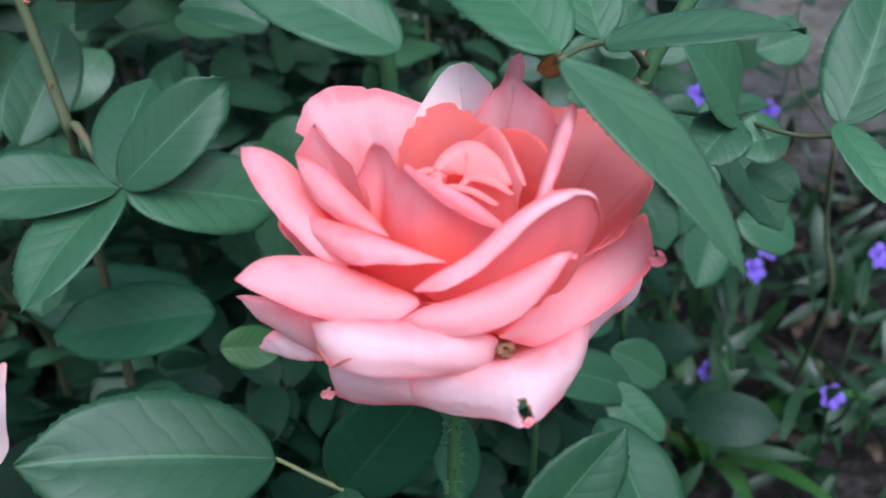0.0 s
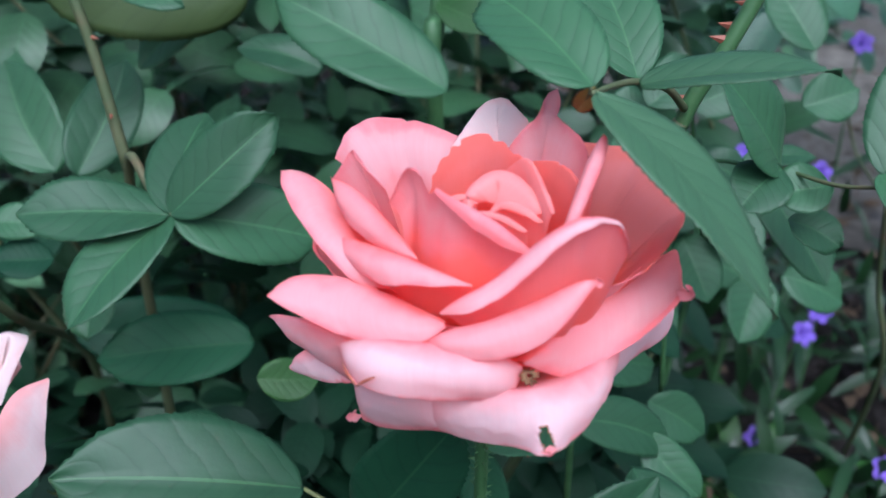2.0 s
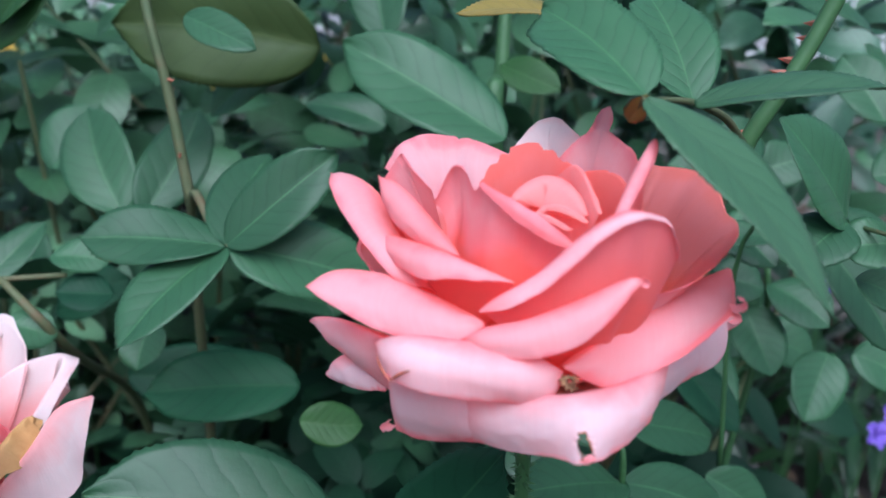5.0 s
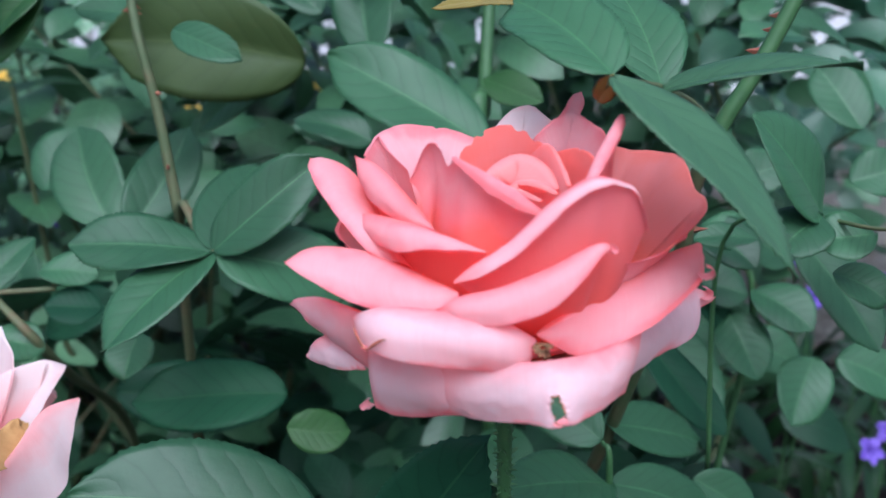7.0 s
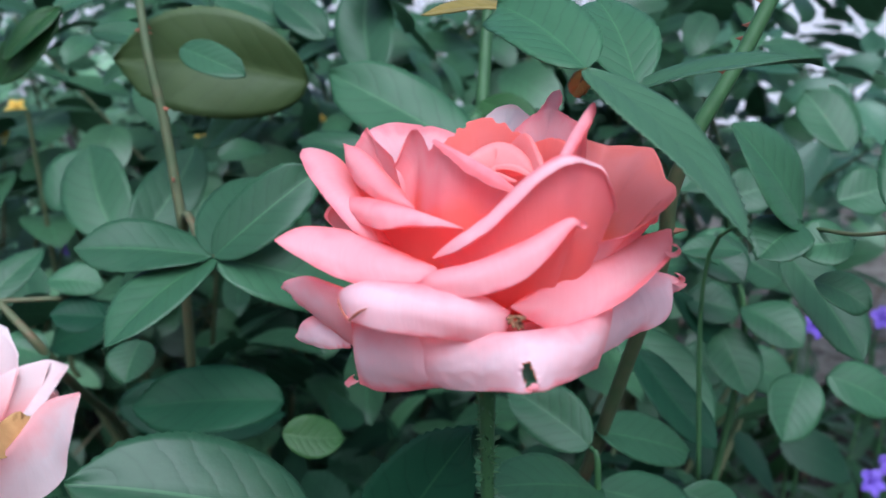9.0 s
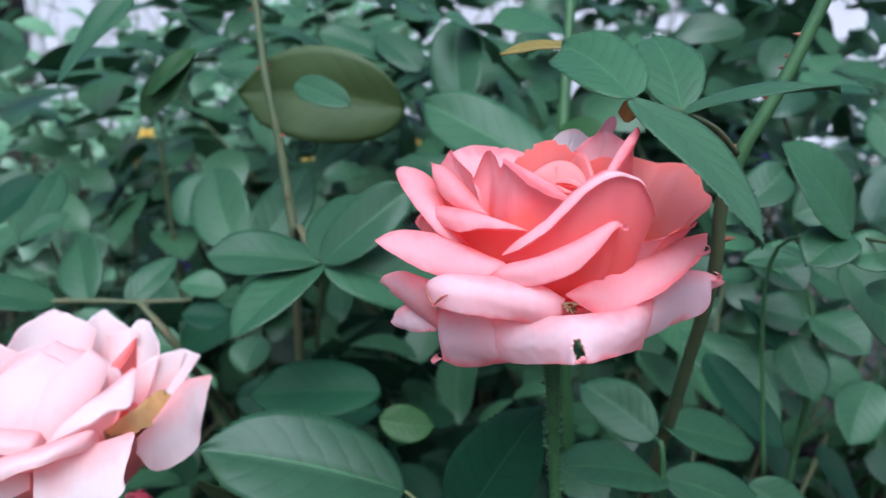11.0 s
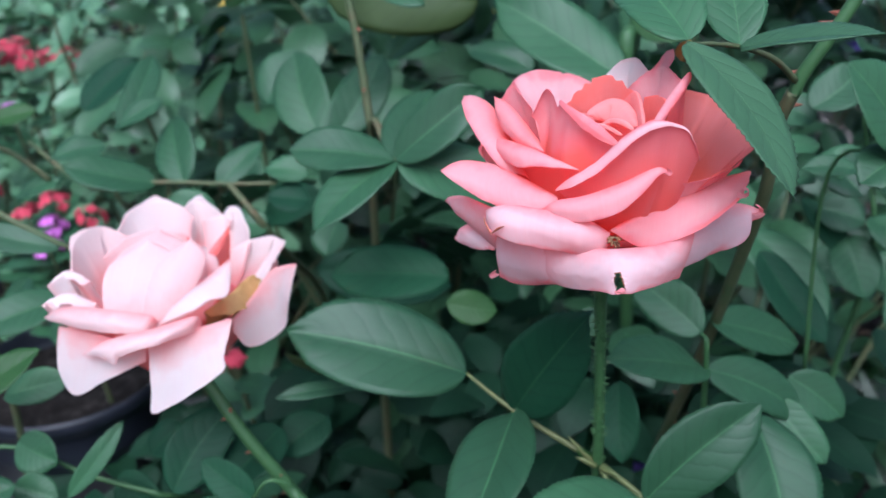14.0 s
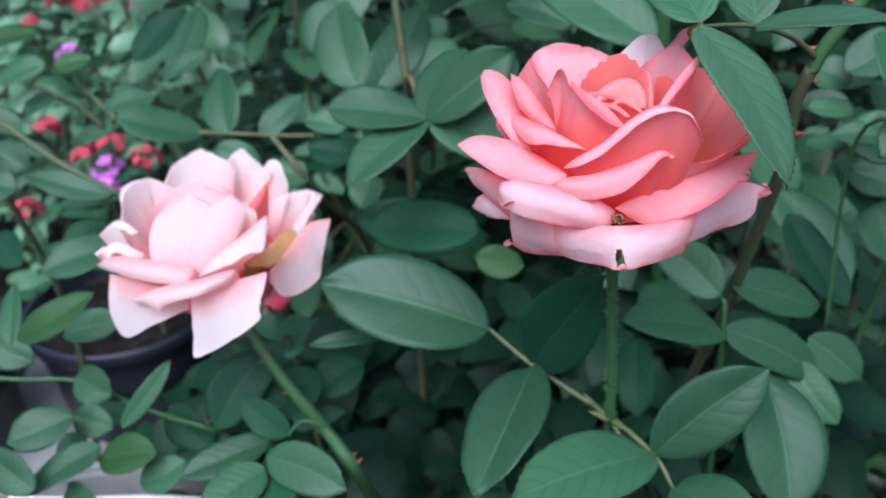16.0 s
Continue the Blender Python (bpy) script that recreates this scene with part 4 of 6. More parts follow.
ob, c, t = tube("stem", [(-0.1685, 0.2222, 0.5755), (-0.1792, 0.2320, 0.6330), (-0.1894, 0.2394, 0.6734), (-0.2031, 0.2607, 0.7244)], [0.0030, 0.0027, 0.0025, 0.0022], CANE, shoot_b)
prickles(ob, c, t, 0.0022, 10, 0.0055, THORN, 2, shoot_b.location)
leaf(shoot_b, (-0.2280, 0.2632, 0.5536), (-0.2639, 0.3064, 0.6053), 0.045, (0, -0.8, 0.6))
leaf(shoot_b, (-0.2090, 0.2490, 0.5584), (-0.1944, 0.3105, 0.6062), 0.038, (0.2, -0.7, 0.6))
leaf(shoot_b, (-0.0044, 0.2138, 0.6234), (-0.0901, 0.2428, 0.6620), 0.046, (0, -0.7, 0.7), mat=LEAF)
leaf(shoot_b, (-0.1090, 0.2734, 0.6536), (-0.2191, 0.2600, 0.6636), 0.064, (0, -1, 0.15), mat=LEAF_OLIVE)
leaf(shoot_b, (-0.1645, 0.2260, 0.6744), (-0.1242, 0.2084, 0.6625), 0.020, (0, -0.7, 0.7))
leaf(shoot_b, (-0.1292, 0.2933, 0.6448), (-0.1755, 0.2780, 0.6115), 0.028, (0, -0.6, 0.8))
shoot_c = thing("rose_shoot", (0.0118, 0.0672, 0.0000), "broad glossy rose leaves low on the flowering stem", "rose shoot", "shoots of the rose bush")
leaf(shoot_c, (-0.0613, 0.0804, 0.4959), (-0.1548, 0.0606, 0.5182), 0.054, (0, -0.6, 0.8))
leaf(shoot_c, (-0.0341, 0.0756, 0.4810), (-0.0389, -0.0069, 0.4606), 0.042, (-0.2, -0.6, 0.8))
leaf(shoot_c, (-0.0341, 0.0756, 0.4810), (0.0040, 0.0600, 0.5550), 0.040, (-0.2, -0.9, 0.3), mat=LEAF_SHADED)
tube("twig", [(0.0118, 0.0672, 0.4647), (-0.0341, 0.0756, 0.4810), (-0.0613, 0.0804, 0.4959)], [0.0017, 0.0013, 0.0009], STALK, shoot_c)
leaf(shoot_c, (0.0118, 0.0672, 0.4647), (0.0020, 0.0630, 0.4750), 0.006, (-0.3, -0.8, 0.4), mat=LEAF_YOUNG)
leaf(shoot_c, (0.0118, 0.0672, 0.4647), (0.0210, 0.0620, 0.4590), 0.006, (0.3, -0.8, 0.4), mat=LEAF_YOUNG)
leaf(shoot_c, (0.0118, 0.0672, 0.4647), (0.0135, 0.0645, 0.4730), 0.005, (0.2, -0.9, 0.3), mat=LEAF_YOUNG)
for foot, end in (((0.0095, 0.0655, 0.4655), (-0.0035, 0.0640, 0.4800)), ((0.0110, 0.0640, 0.4650), (0.0010, 0.0610, 0.4705)), ((0.0140, 0.0640, 0.4640), (0.0250, 0.0570, 0.4665)), ((0.0145, 0.0640, 0.4630), (0.0230, 0.0550, 0.4560))):
    tube("stipule", [foot, tuple(0.5 * (a + b) + q for a, b, q in zip(foot, end, (0, -0.001, 0.001))), end], [0.0019, 0.0013, 0.0002], STALK, shoot_c, sides=6, steps=4)
leaf(shoot_c, (0.0376, 0.0537, 0.4581), (-0.0178, -0.0149, 0.4738), 0.038, (0, -0.5, 0.9))
leaf(shoot_c, (0.0376, 0.0537, 0.4581), (0.0851, 0.0796, 0.5074), 0.036, (0.3, -0.8, 0.5))
leaf(shoot_c, (0.0500, 0.0450, 0.4470), (0.0902, 0.0211, 0.4608), 0.034, (0.2, -0.5, 0.85))
tube("twig", [(0.0118, 0.0672, 0.4647), (0.0376, 0.0537, 0.4581), (0.0500, 0.0450, 0.4470)], [0.0017, 0.0013, 0.0009], STALK, shoot_c)
shoot_e = thing("rose_shoot", (0.0800, 0.2000, 0.0000), "spreading rose leaves behind the flowering stem", "rose shoot", "shoots of the rose bush")
leaf(shoot_e, (0.0604, 0.1463, 0.4794), (0.0099, 0.0942, 0.5097), 0.032, (0, -0.5, 0.85))
leaf(shoot_e, (0.0588, 0.1697, 0.4977), (0.1134, 0.2007, 0.4718), 0.030, (0.1, -0.6, 0.8))
leaf(shoot_e, (0.0604, 0.1463, 0.4794), (0.1165, 0.1621, 0.4487), 0.030, (0.1, -0.6, 0.8))
leaf(shoot_e, (0.0557, 0.1494, 0.5005), (0.0154, 0.1677, 0.5191), 0.030, (0, -0.7, 0.7))
leaf(shoot_e, (0.0850, 0.1169, 0.4766), (0.1094, 0.0692, 0.4255), 0.046, (0.3, -0.7, 0.6))
leaf(shoot_e, (0.0725, 0.2642, 0.5192), (0.1295, 0.2207, 0.4732), 0.038, (0.3, -0.7, 0.6))
tube("twig", [(0.0557, 0.1494, 0.5005), (0.0604, 0.1463, 0.4794), (0.0700, 0.1700, 0.3000), (0.0800, 0.2000, 0.0000)], [0.0010, 0.0017, 0.0023, 0.0030], STEM, shoot_e)
leaf(shoot_e, (0.1410, 0.1610, 0.6100), (0.1039, 0.1533, 0.6548), 0.040, (0.1, -0.6, 0.8))
leaf(shoot_e, (0.1509, 0.2123, 0.5830), (0.1845, 0.1794, 0.5394), 0.034, (0.3, -0.7, 0.6))
leaf(shoot_e, (0.1436, 0.2137, 0.5890), (0.1820, 0.2179, 0.5915), 0.016, (0, -0.4, 0.9))
leaf(shoot_e, (0.1298, 0.2103, 0.5826), (0.0981, 0.2074, 0.5821), 0.016, (0, -0.4, 0.9))
leaf(shoot_e, (0.1662, 0.1244, 0.6233), (0.1922, 0.1637, 0.6675), 0.036, (-0.1, -0.7, 0.7))
leaf(shoot_e, (0.1640, 0.1251, 0.6240), (0.1777, 0.0878, 0.6054), 0.022, (0.2, -0.5, 0.8))
leaf(shoot_e, (0.1389, 0.1550, 0.6122), (0.1167, 0.1370, 0.6008), 0.026, (0, -0.6, 0.8))
leaf(shoot_e, (0.1593, 0.1503, 0.6072), (0.1338, 0.1496, 0.6034), 0.024, (0, -0.6, 0.8))
leaf(shoot_e, (0.1492, 0.1604, 0.5851), (0.1719, 0.1527, 0.5758), 0.022, (0, -0.6, 0.8))
tube("twig", [(0.1410, 0.1610, 0.6100), (0.1533, 0.1369, 0.6136), (0.1639, 0.1220, 0.6194)], [0.0009, 0.0009, 0.0008], CANE, shoot_e)
tube("twig", [(0.1410, 0.1610, 0.6100), (0.1116, 0.2013, 0.5830), (0.1200, 0.2000, 0.4500)], [0.0009, 0.0011, 0.0014], STEM, shoot_e)
leaf(shoot_e, (0.0868, 0.2456, 0.5100), (0.1307, 0.2140, 0.4678), 0.030, (0.3, -0.7, 0.6), mat=LEAF_SHADED)
leaf(shoot_e, (0.0144, 0.1339, 0.4701), (0.0223, 0.1035, 0.4370), 0.024, (0, -0.9, 0.3), mat=LEAF_SHADED)
leaf(shoot_e, (0.1010, 0.1606, 0.4563), (0.1314, 0.1440, 0.4302), 0.026, (0.2, -0.7, 0.6))
leaf(shoot_e, (0.1099, 0.1892, 0.4560), (0.1441, 0.1886, 0.4329), 0.028, (0.2, -0.7, 0.6))
leaf(shoot_e, (0.1095, 0.2387, 0.5735), (0.1425, 0.2511, 0.5718), 0.026, (0, -0.6, 0.8))
leaf(shoot_e, (0.0864, 0.2573, 0.5782), (0.1133, 0.2669, 0.5760), 0.016, (0, -0.5, 0.9))
leaf(shoot_e, (0.0885, 0.2459, 0.5590), (0.1132, 0.2568, 0.5601), 0.015, (0, -0.5, 0.9))
leaf(shoot_e, (0.1090, 0.2780, 0.5370), (0.1484, 0.2693, 0.4979), 0.018, (0.3, -0.6, 0.6), mat=LEAF_SHADED)
leaf(shoot_e, (0.1038, 0.2552, 0.6030), (0.1281, 0.2775, 0.6226), 0.030, (0, -0.7, 0.7))
leaf(shoot_e, (0.1083, 0.2739, 0.5902), (0.0860, 0.2813, 0.5965), 0.026, (0, -0.7, 0.7))
leaf(shoot_e, (0.1186, 0.2787, 0.5320), (0.1497, 0.2752, 0.5262), 0.030, (0, -0.7, 0.7))
leaf(shoot_e, (0.2044, 0.2706, 0.4907), (0.2454, 0.2679, 0.4723), 0.034, (0, -0.7, 0.7))
leaf(shoot_e, (0.1571, 0.3152, 0.4783), (0.2020, 0.3134, 0.4615), 0.034, (0, -0.7, 0.7))
leaf(shoot_e, (0.2118, 0.3143, 0.6183), (0.1903, 0.3445, 0.6506), 0.034, (0, -0.8, 0.6))
leaf(shoot_e, (0.1986, 0.2839, 0.5944), (0.2302, 0.2899, 0.6040), 0.030, (0, -0.7, 0.7))
tube("twig", [(0.3161, 0.3752, 0.4917), (0.3594, 0.4234, 0.3874), (0.4004, 0.4476, 0.2830), (0.5000, 0.6200, 0.0000)], [0.0018, 0.0022, 0.0026, 0.0030], CANE, shoot_e)
tube("twig", [(0.3713, 0.5914, 0.4981), (0.4053, 0.6068, 0.4340), (0.3161, 0.3752, 0.4917)], [0.0012, 0.0014, 0.0016], CANE, shoot_e)
shoot_f = thing("rose_shoot", (-0.3200, 0.4200, 0.0000), "leafy rose branches behind the pale bloom", "rose shoot", "shoots of the rose bush")
leaf(shoot_f, (-0.3210, 0.1884, 0.5353), (-0.3692, 0.1560, 0.5550), 0.036, (0, -0.5, 0.85))
leaf(shoot_f, (-0.3577, 0.1889, 0.5599), (-0.3849, 0.1629, 0.5561), 0.024, (0, -0.5, 0.85))
leaf(shoot_f, (-0.3028, 0.1955, 0.5348), (-0.3308, 0.2317, 0.5704), 0.034, (0, -0.8, 0.6))
leaf(shoot_f, (-0.2804, 0.2034, 0.5328), (-0.2616, 0.2379, 0.5552), 0.022, (0.1, -0.7, 0.7))
leaf(shoot_f, (-0.3499, 0.1981, 0.5693), (-0.3631, 0.2665, 0.6064), 0.024, (0.3, -0.7, 0.6))
leaf(shoot_f, (-0.3545, 0.1963, 0.5694), (-0.3328, 0.2279, 0.5853), 0.020, (0, -0.6, 0.8))
leaf(shoot_f, (-0.4037, 0.2268, 0.5702), (-0.3864, 0.2770, 0.5985), 0.034, (0, -0.8, 0.6), mat=LEAF_SHADED)
leaf(shoot_f, (-0.2180, 0.2216, 0.5212), (-0.2468, 0.2121, 0.5248), 0.026, (0, -0.6, 0.8), mat=LEAF_SHADED)
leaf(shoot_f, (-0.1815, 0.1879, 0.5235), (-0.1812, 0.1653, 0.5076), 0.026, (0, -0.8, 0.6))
leaf(shoot_f, (-0.1018, 0.1793, 0.4980), (-0.1806, 0.1687, 0.4928), 0.042, (0, -0.6, 0.75), mat=LEAF_SHADED)
leaf(shoot_f, (-0.0982, 0.1622, 0.4886), (-0.0677, 0.1712, 0.4831), 0.023, (0, -0.7, 0.7), mat=LEAF_YOUNG, plump=1)
leaf(shoot_f, (-0.2772, 0.1915, 0.5120), (-0.3108, 0.1869, 0.5265), 0.028, (0, -0.6, 0.8))
leaf(shoot_f, (-0.2694, 0.1946, 0.5118), (-0.2428, 0.2005, 0.5040), 0.026, (0, -0.6, 0.8))
leaf(shoot_f, (-0.2520, 0.2207, 0.5417), (-0.2223, 0.2301, 0.5374), 0.022, (0, -0.6, 0.8))
tube("twig", [(-0.2426, 0.2188, 0.5325), (-0.2736, 0.2066, 0.5334), (-0.3224, 0.1885, 0.5364), (-0.3764, 0.1861, 0.5281), (-0.4523, 0.2162, 0.5454)], [0.0015, 0.0016, 0.0018, 0.0019, 0.0020], CANE, shoot_f)
tube("stem", [(-0.2736, 0.2066, 0.5334), (-0.2452, 0.2143, 0.4877), (-0.3000, 0.4000, 0.3000), (-0.3200, 0.4200, 0.0000)], [0.0022, 0.0028, 0.0034, 0.0040], CANE, shoot_f)
shoot_g = thing("rose_shoot", (-0.4200, 0.2200, 0.0000), "small rose leaves on a low branch over the pots", "rose shoot", "shoots of the rose bush")
leaf(shoot_g, (-0.3151, 0.0816, 0.5017), (-0.3532, 0.0474, 0.4922), 0.032, (0, -0.6, 0.8))
leaf(shoot_g, (-0.3293, -0.0016, 0.4786), (-0.2909, 0.0289, 0.5018), 0.022, (0, -0.6, 0.8), mat=LEAF_YOUNG)
leaf(shoot_g, (-0.3325, -0.0047, 0.4758), (-0.3523, 0.0256, 0.4967), 0.017, (0, -0.8, 0.6))
leaf(shoot_g, (-0.3334, 0.0334, 0.4575), (-0.2993, 0.0522, 0.4650), 0.022, (0, -0.6, 0.8))
leaf(shoot_g, (-0.3284, 0.0294, 0.4282), (-0.2972, 0.0263, 0.4230), 0.026, (0, -0.7, 0.7))
leaf(shoot_g, (-0.3039, -0.0000, 0.4254), (-0.3324, -0.0284, 0.4189), 0.028, (0, -0.6, 0.8))
leaf(shoot_g, (-0.2726, -0.0137, 0.4230), (-0.2964, -0.0549, 0.4131), 0.022, (-0.1, -0.6, 0.8))
leaf(shoot_g, (-0.2712, -0.0178, 0.4158), (-0.2346, -0.0091, 0.4255), 0.026, (0, -0.6, 0.8), mat=LEAF_YOUNG)
leaf(shoot_g, (-0.2823, 0.0128, 0.4118), (-0.2605, 0.0445, 0.4476), 0.013, (0.4, -0.6, 0.6))
leaf(shoot_g, (-0.3188, 0.0109, 0.4127), (-0.2936, 0.0158, 0.4042), 0.022, (0, -0.6, 0.8))
leaf(shoot_g, (-0.3288, 0.0081, 0.3950), (-0.3063, -0.0030, 0.3828), 0.024, (0, -0.6, 0.8))
leaf(shoot_g, (-0.2927, 0.0324, 0.3902), (-0.2726, 0.0262, 0.3872), 0.022, (0, -0.6, 0.8), mat=LEAF_SHADED)
leaf(shoot_g, (-0.2868, -0.0322, 0.4032), (-0.2511, -0.0459, 0.3981), 0.022, (0, -0.6, 0.8))
tube("stem", [(-0.2455, 0.0509, 0.3889), (-0.2916, 0.0406, 0.4024), (-0.3260, 0.0283, 0.4250), (-0.3745, 0.0103, 0.4279), (-0.4263, 0.0045, 0.4324)], [0.0018, 0.0017, 0.0016, 0.0015, 0.0014], STEM, shoot_g)
tube("stem", [(-0.2455, 0.0509, 0.3889), (-0.3300, 0.2200, 0.2000), (-0.4200, 0.2200, 0.0000)], [0.0020, 0.0025, 0.0030], STEM, shoot_g)
leaf(shoot_g, (-0.2830, -0.0556, 0.4231), (-0.3211, -0.0505, 0.4359), 0.022, (0, -0.6, 0.8))
leaf(shoot_g, (-0.2462, -0.0162, 0.4022), (-0.2237, 0.0009, 0.4145), 0.022, (0, -0.6, 0.8))
leaf(shoot_g, (-0.2862, 0.0596, 0.3894), (-0.2501, 0.0509, 0.3722), 0.026, (0, -0.7, 0.7), mat=LEAF_SHADED)
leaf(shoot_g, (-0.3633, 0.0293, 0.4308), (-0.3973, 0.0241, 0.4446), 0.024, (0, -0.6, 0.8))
leaf(shoot_g, (-0.2814, 0.0846, 0.3861), (-0.2660, 0.1016, 0.4030), 0.024, (0, -0.7, 0.7), mat=LEAF_SHADED)
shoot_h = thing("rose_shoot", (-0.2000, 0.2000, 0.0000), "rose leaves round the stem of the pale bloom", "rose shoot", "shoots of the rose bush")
leaf(shoot_h, (-0.2215, 0.0286, 0.4172), (-0.2027, 0.0711, 0.4521), 0.034, (0.2, -0.7, 0.6), mat=LEAF_SHADED)
leaf(shoot_h, (-0.1692, 0.0302, 0.4254), (-0.1991, 0.0305, 0.4452), 0.020, (0, -0.6, 0.8), mat=LEAF_SHADED)
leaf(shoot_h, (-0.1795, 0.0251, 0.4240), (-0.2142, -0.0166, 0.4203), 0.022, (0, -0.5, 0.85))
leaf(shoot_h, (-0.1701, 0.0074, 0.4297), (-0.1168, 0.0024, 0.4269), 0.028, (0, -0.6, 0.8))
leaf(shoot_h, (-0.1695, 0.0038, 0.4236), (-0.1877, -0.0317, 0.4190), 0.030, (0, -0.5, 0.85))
leaf(shoot_h, (-0.1663, 0.0024, 0.4193), (-0.1466, -0.0181, 0.4139), 0.030, (0, -0.5, 0.85), mat=LEAF_SHADED)
leaf(shoot_h, (-0.1784, 0.0819, 0.4338), (-0.1936, 0.0418, 0.4200), 0.034, (0, -0.7, 0.6), mat=LEAF_SHADED)
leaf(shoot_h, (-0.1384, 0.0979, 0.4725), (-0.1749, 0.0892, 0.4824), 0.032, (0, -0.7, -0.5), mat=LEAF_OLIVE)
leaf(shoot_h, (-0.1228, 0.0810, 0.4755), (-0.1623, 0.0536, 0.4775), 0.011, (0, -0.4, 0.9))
leaf(shoot_h, (-0.1602, 0.1091, 0.4254), (-0.1801, 0.0807, 0.4132), 0.030, (0, -0.7, 0.6), mat=LEAF_SHADED)
leaf(shoot_h, (-0.1479, 0.1788, 0.4482), (-0.1288, 0.1731, 0.4270), 0.030, (0, -0.7, 0.6), mat=LEAF_SHADED)
ob, c, t = tube("stem", [(-0.2087, 0.0561, 0.4817), (-0.1834, 0.0517, 0.4487), (-0.1586, 0.0527, 0.4146), (-0.1360, 0.0523, 0.3796), (-0.2000, 0.2000, 0.1500), (-0.2000, 0.2000, 0.0000)], [0.0035, 0.0038, 0.0041, 0.0044, 0.0047, 0.0050], STEM, shoot_h)
prickles(ob, c, t, 0.0035, 16, 0.0055, THORN, 7, shoot_h.location)
tube("twig", [(-0.1504, 0.0407, 0.4298), (-0.1612, 0.0342, 0.4365), (-0.1698, 0.0300, 0.4255)], [0.0012, 0.0010, 0.0009], STEM, shoot_h)
shoot_i = thing("rose_shoot", (0.0300, 0.4500, 0.0000), "tall rose cane with leaves behind the bloom", "rose shoot", "shoots of the rose bush")
tube("stem", [(0.0200, 0.4600, 0.0000), (-0.0115, 0.3131, 0.5787), (-0.0113, 0.3268, 0.6192), (-0.0109, 0.3439, 0.6699), (-0.0106, 0.3622, 0.7239)], [0.0060, 0.0054, 0.0047, 0.0041, 0.0035], STEM, shoot_i)
leaf(shoot_i, (-0.0111, 0.3233, 0.6401), (0.0244, 0.3020, 0.6306), 0.024, (0, -0.7, 0.7), mat=LEAF_YOUNG)
leaf(shoot_i, (-0.0820, 0.3341, 0.6497), (-0.0952, 0.3907, 0.7097), 0.042, (0, -0.85, 0.5))
leaf(shoot_i, (-0.0118, 0.3636, 0.6998), (-0.0622, 0.3337, 0.7080), 0.034, (0, -0.6, 0.8))
leaf(shoot_i, (-0.1129, 0.3345, 0.6751), (-0.1505, 0.3545, 0.6993), 0.028, (0, -0.7, 0.7))
leaf(shoot_i, (-0.1364, 0.3521, 0.6799), (-0.1946, 0.3457, 0.7023), 0.030, (0, -0.5, 0.85))
leaf(shoot_i, (-0.2719, 0.2295, 0.7264), (-0.2995, 0.1875, 0.6743), 0.030, (-0.2, -0.7, 0.6))
leaf(shoot_i, (-0.2461, 0.2576, 0.6932), (-0.2689, 0.2337, 0.6640), 0.020, (-0.2, -0.7, 0.6), mat=LEAF_YOUNG)
leaf(shoot_i, (-0.2294, 0.2735, 0.6989), (-0.2513, 0.2555, 0.6896), 0.018, (0, -0.6, 0.8))
leaf(shoot_i, (-0.1959, 0.2973, 0.6740), (-0.2496, 0.2937, 0.6773), 0.024, (0, -0.5, 0.85))
leaf(shoot_i, (-0.2782, 0.2397, 0.6504), (-0.2463, 0.2568, 0.6925), 0.022, (0.3, -0.7, 0.6), mat=LEAF_YOUNG)
leaf(shoot_i, (-0.0805, 0.3239, 0.5985), (-0.1317, 0.3255, 0.6098), 0.030, (0, -0.6, 0.8))
leaf(shoot_i, (-0.3291, 0.3652, 0.5423), (-0.3098, 0.4087, 0.5811), 0.050, (0, -0.8, 0.6))
leaf(shoot_i, (-0.3602, 0.3629, 0.4979), (-0.3281, 0.3291, 0.4701), 0.035, (0, -0.7, 0.7))
leaf(shoot_i, (-0.2404, 0.2656, 0.4411), (-0.1367, 0.2990, 0.4239), 0.050, (0, -0.7, 0.7), mat=LEAF_SHADED)
leaf(shoot_i, (-0.3168, 0.3211, 0.4523), (-0.2662, 0.3366, 0.4751), 0.040, (0, -0.7, 0.7), mat=LEAF_SHADED)
shoot_j = thing("rose_shoot", (-0.6200, 0.2500, 0.0000), "rose leaves on a thin brown branch beside the pale bloom", "rose shoot", "shoots of the rose bush")
leaf(shoot_j, (-0.4374, 0.1712, 0.5834), (-0.4715, 0.1487, 0.5700), 0.024, (0, -0.6, 0.8))
leaf(shoot_j, (-0.4412, 0.1766, 0.5549), (-0.4632, 0.1614, 0.5451), 0.020, (0, -0.6, 0.8))
leaf(shoot_j, (-0.3608, 0.1292, 0.5074), (-0.4214, 0.1135, 0.5218), 0.022, (0, -0.5, 0.85))
leaf(shoot_j, (-0.4488, 0.1128, 0.5384), (-0.4193, 0.1161, 0.5245), 0.030, (0, -0.6, 0.8))
leaf(shoot_j, (-0.4293, 0.0862, 0.5234), (-0.4090, 0.0931, 0.5212), 0.026, (0, -0.6, 0.8))
leaf(shoot_j, (-0.4912, 0.1503, 0.5459), (-0.4607, 0.1541, 0.5322), 0.022, (0, -0.6, 0.8))
leaf(shoot_j, (-0.5124, 0.2388, 0.5802), (-0.5484, 0.2208, 0.5751), 0.026, (0, -0.6, 0.8), mat=LEAF_YOUNG)
leaf(shoot_j, (-0.4945, 0.2304, 0.5556), (-0.4673, 0.2450, 0.5609), 0.022, (0, -0.6, 0.8), mat=LEAF_YOUNG)
leaf(shoot_j, (-0.4536, 0.1920, 0.5082), (-0.4240, 0.2111, 0.5192), 0.020, (0, -0.6, 0.8))
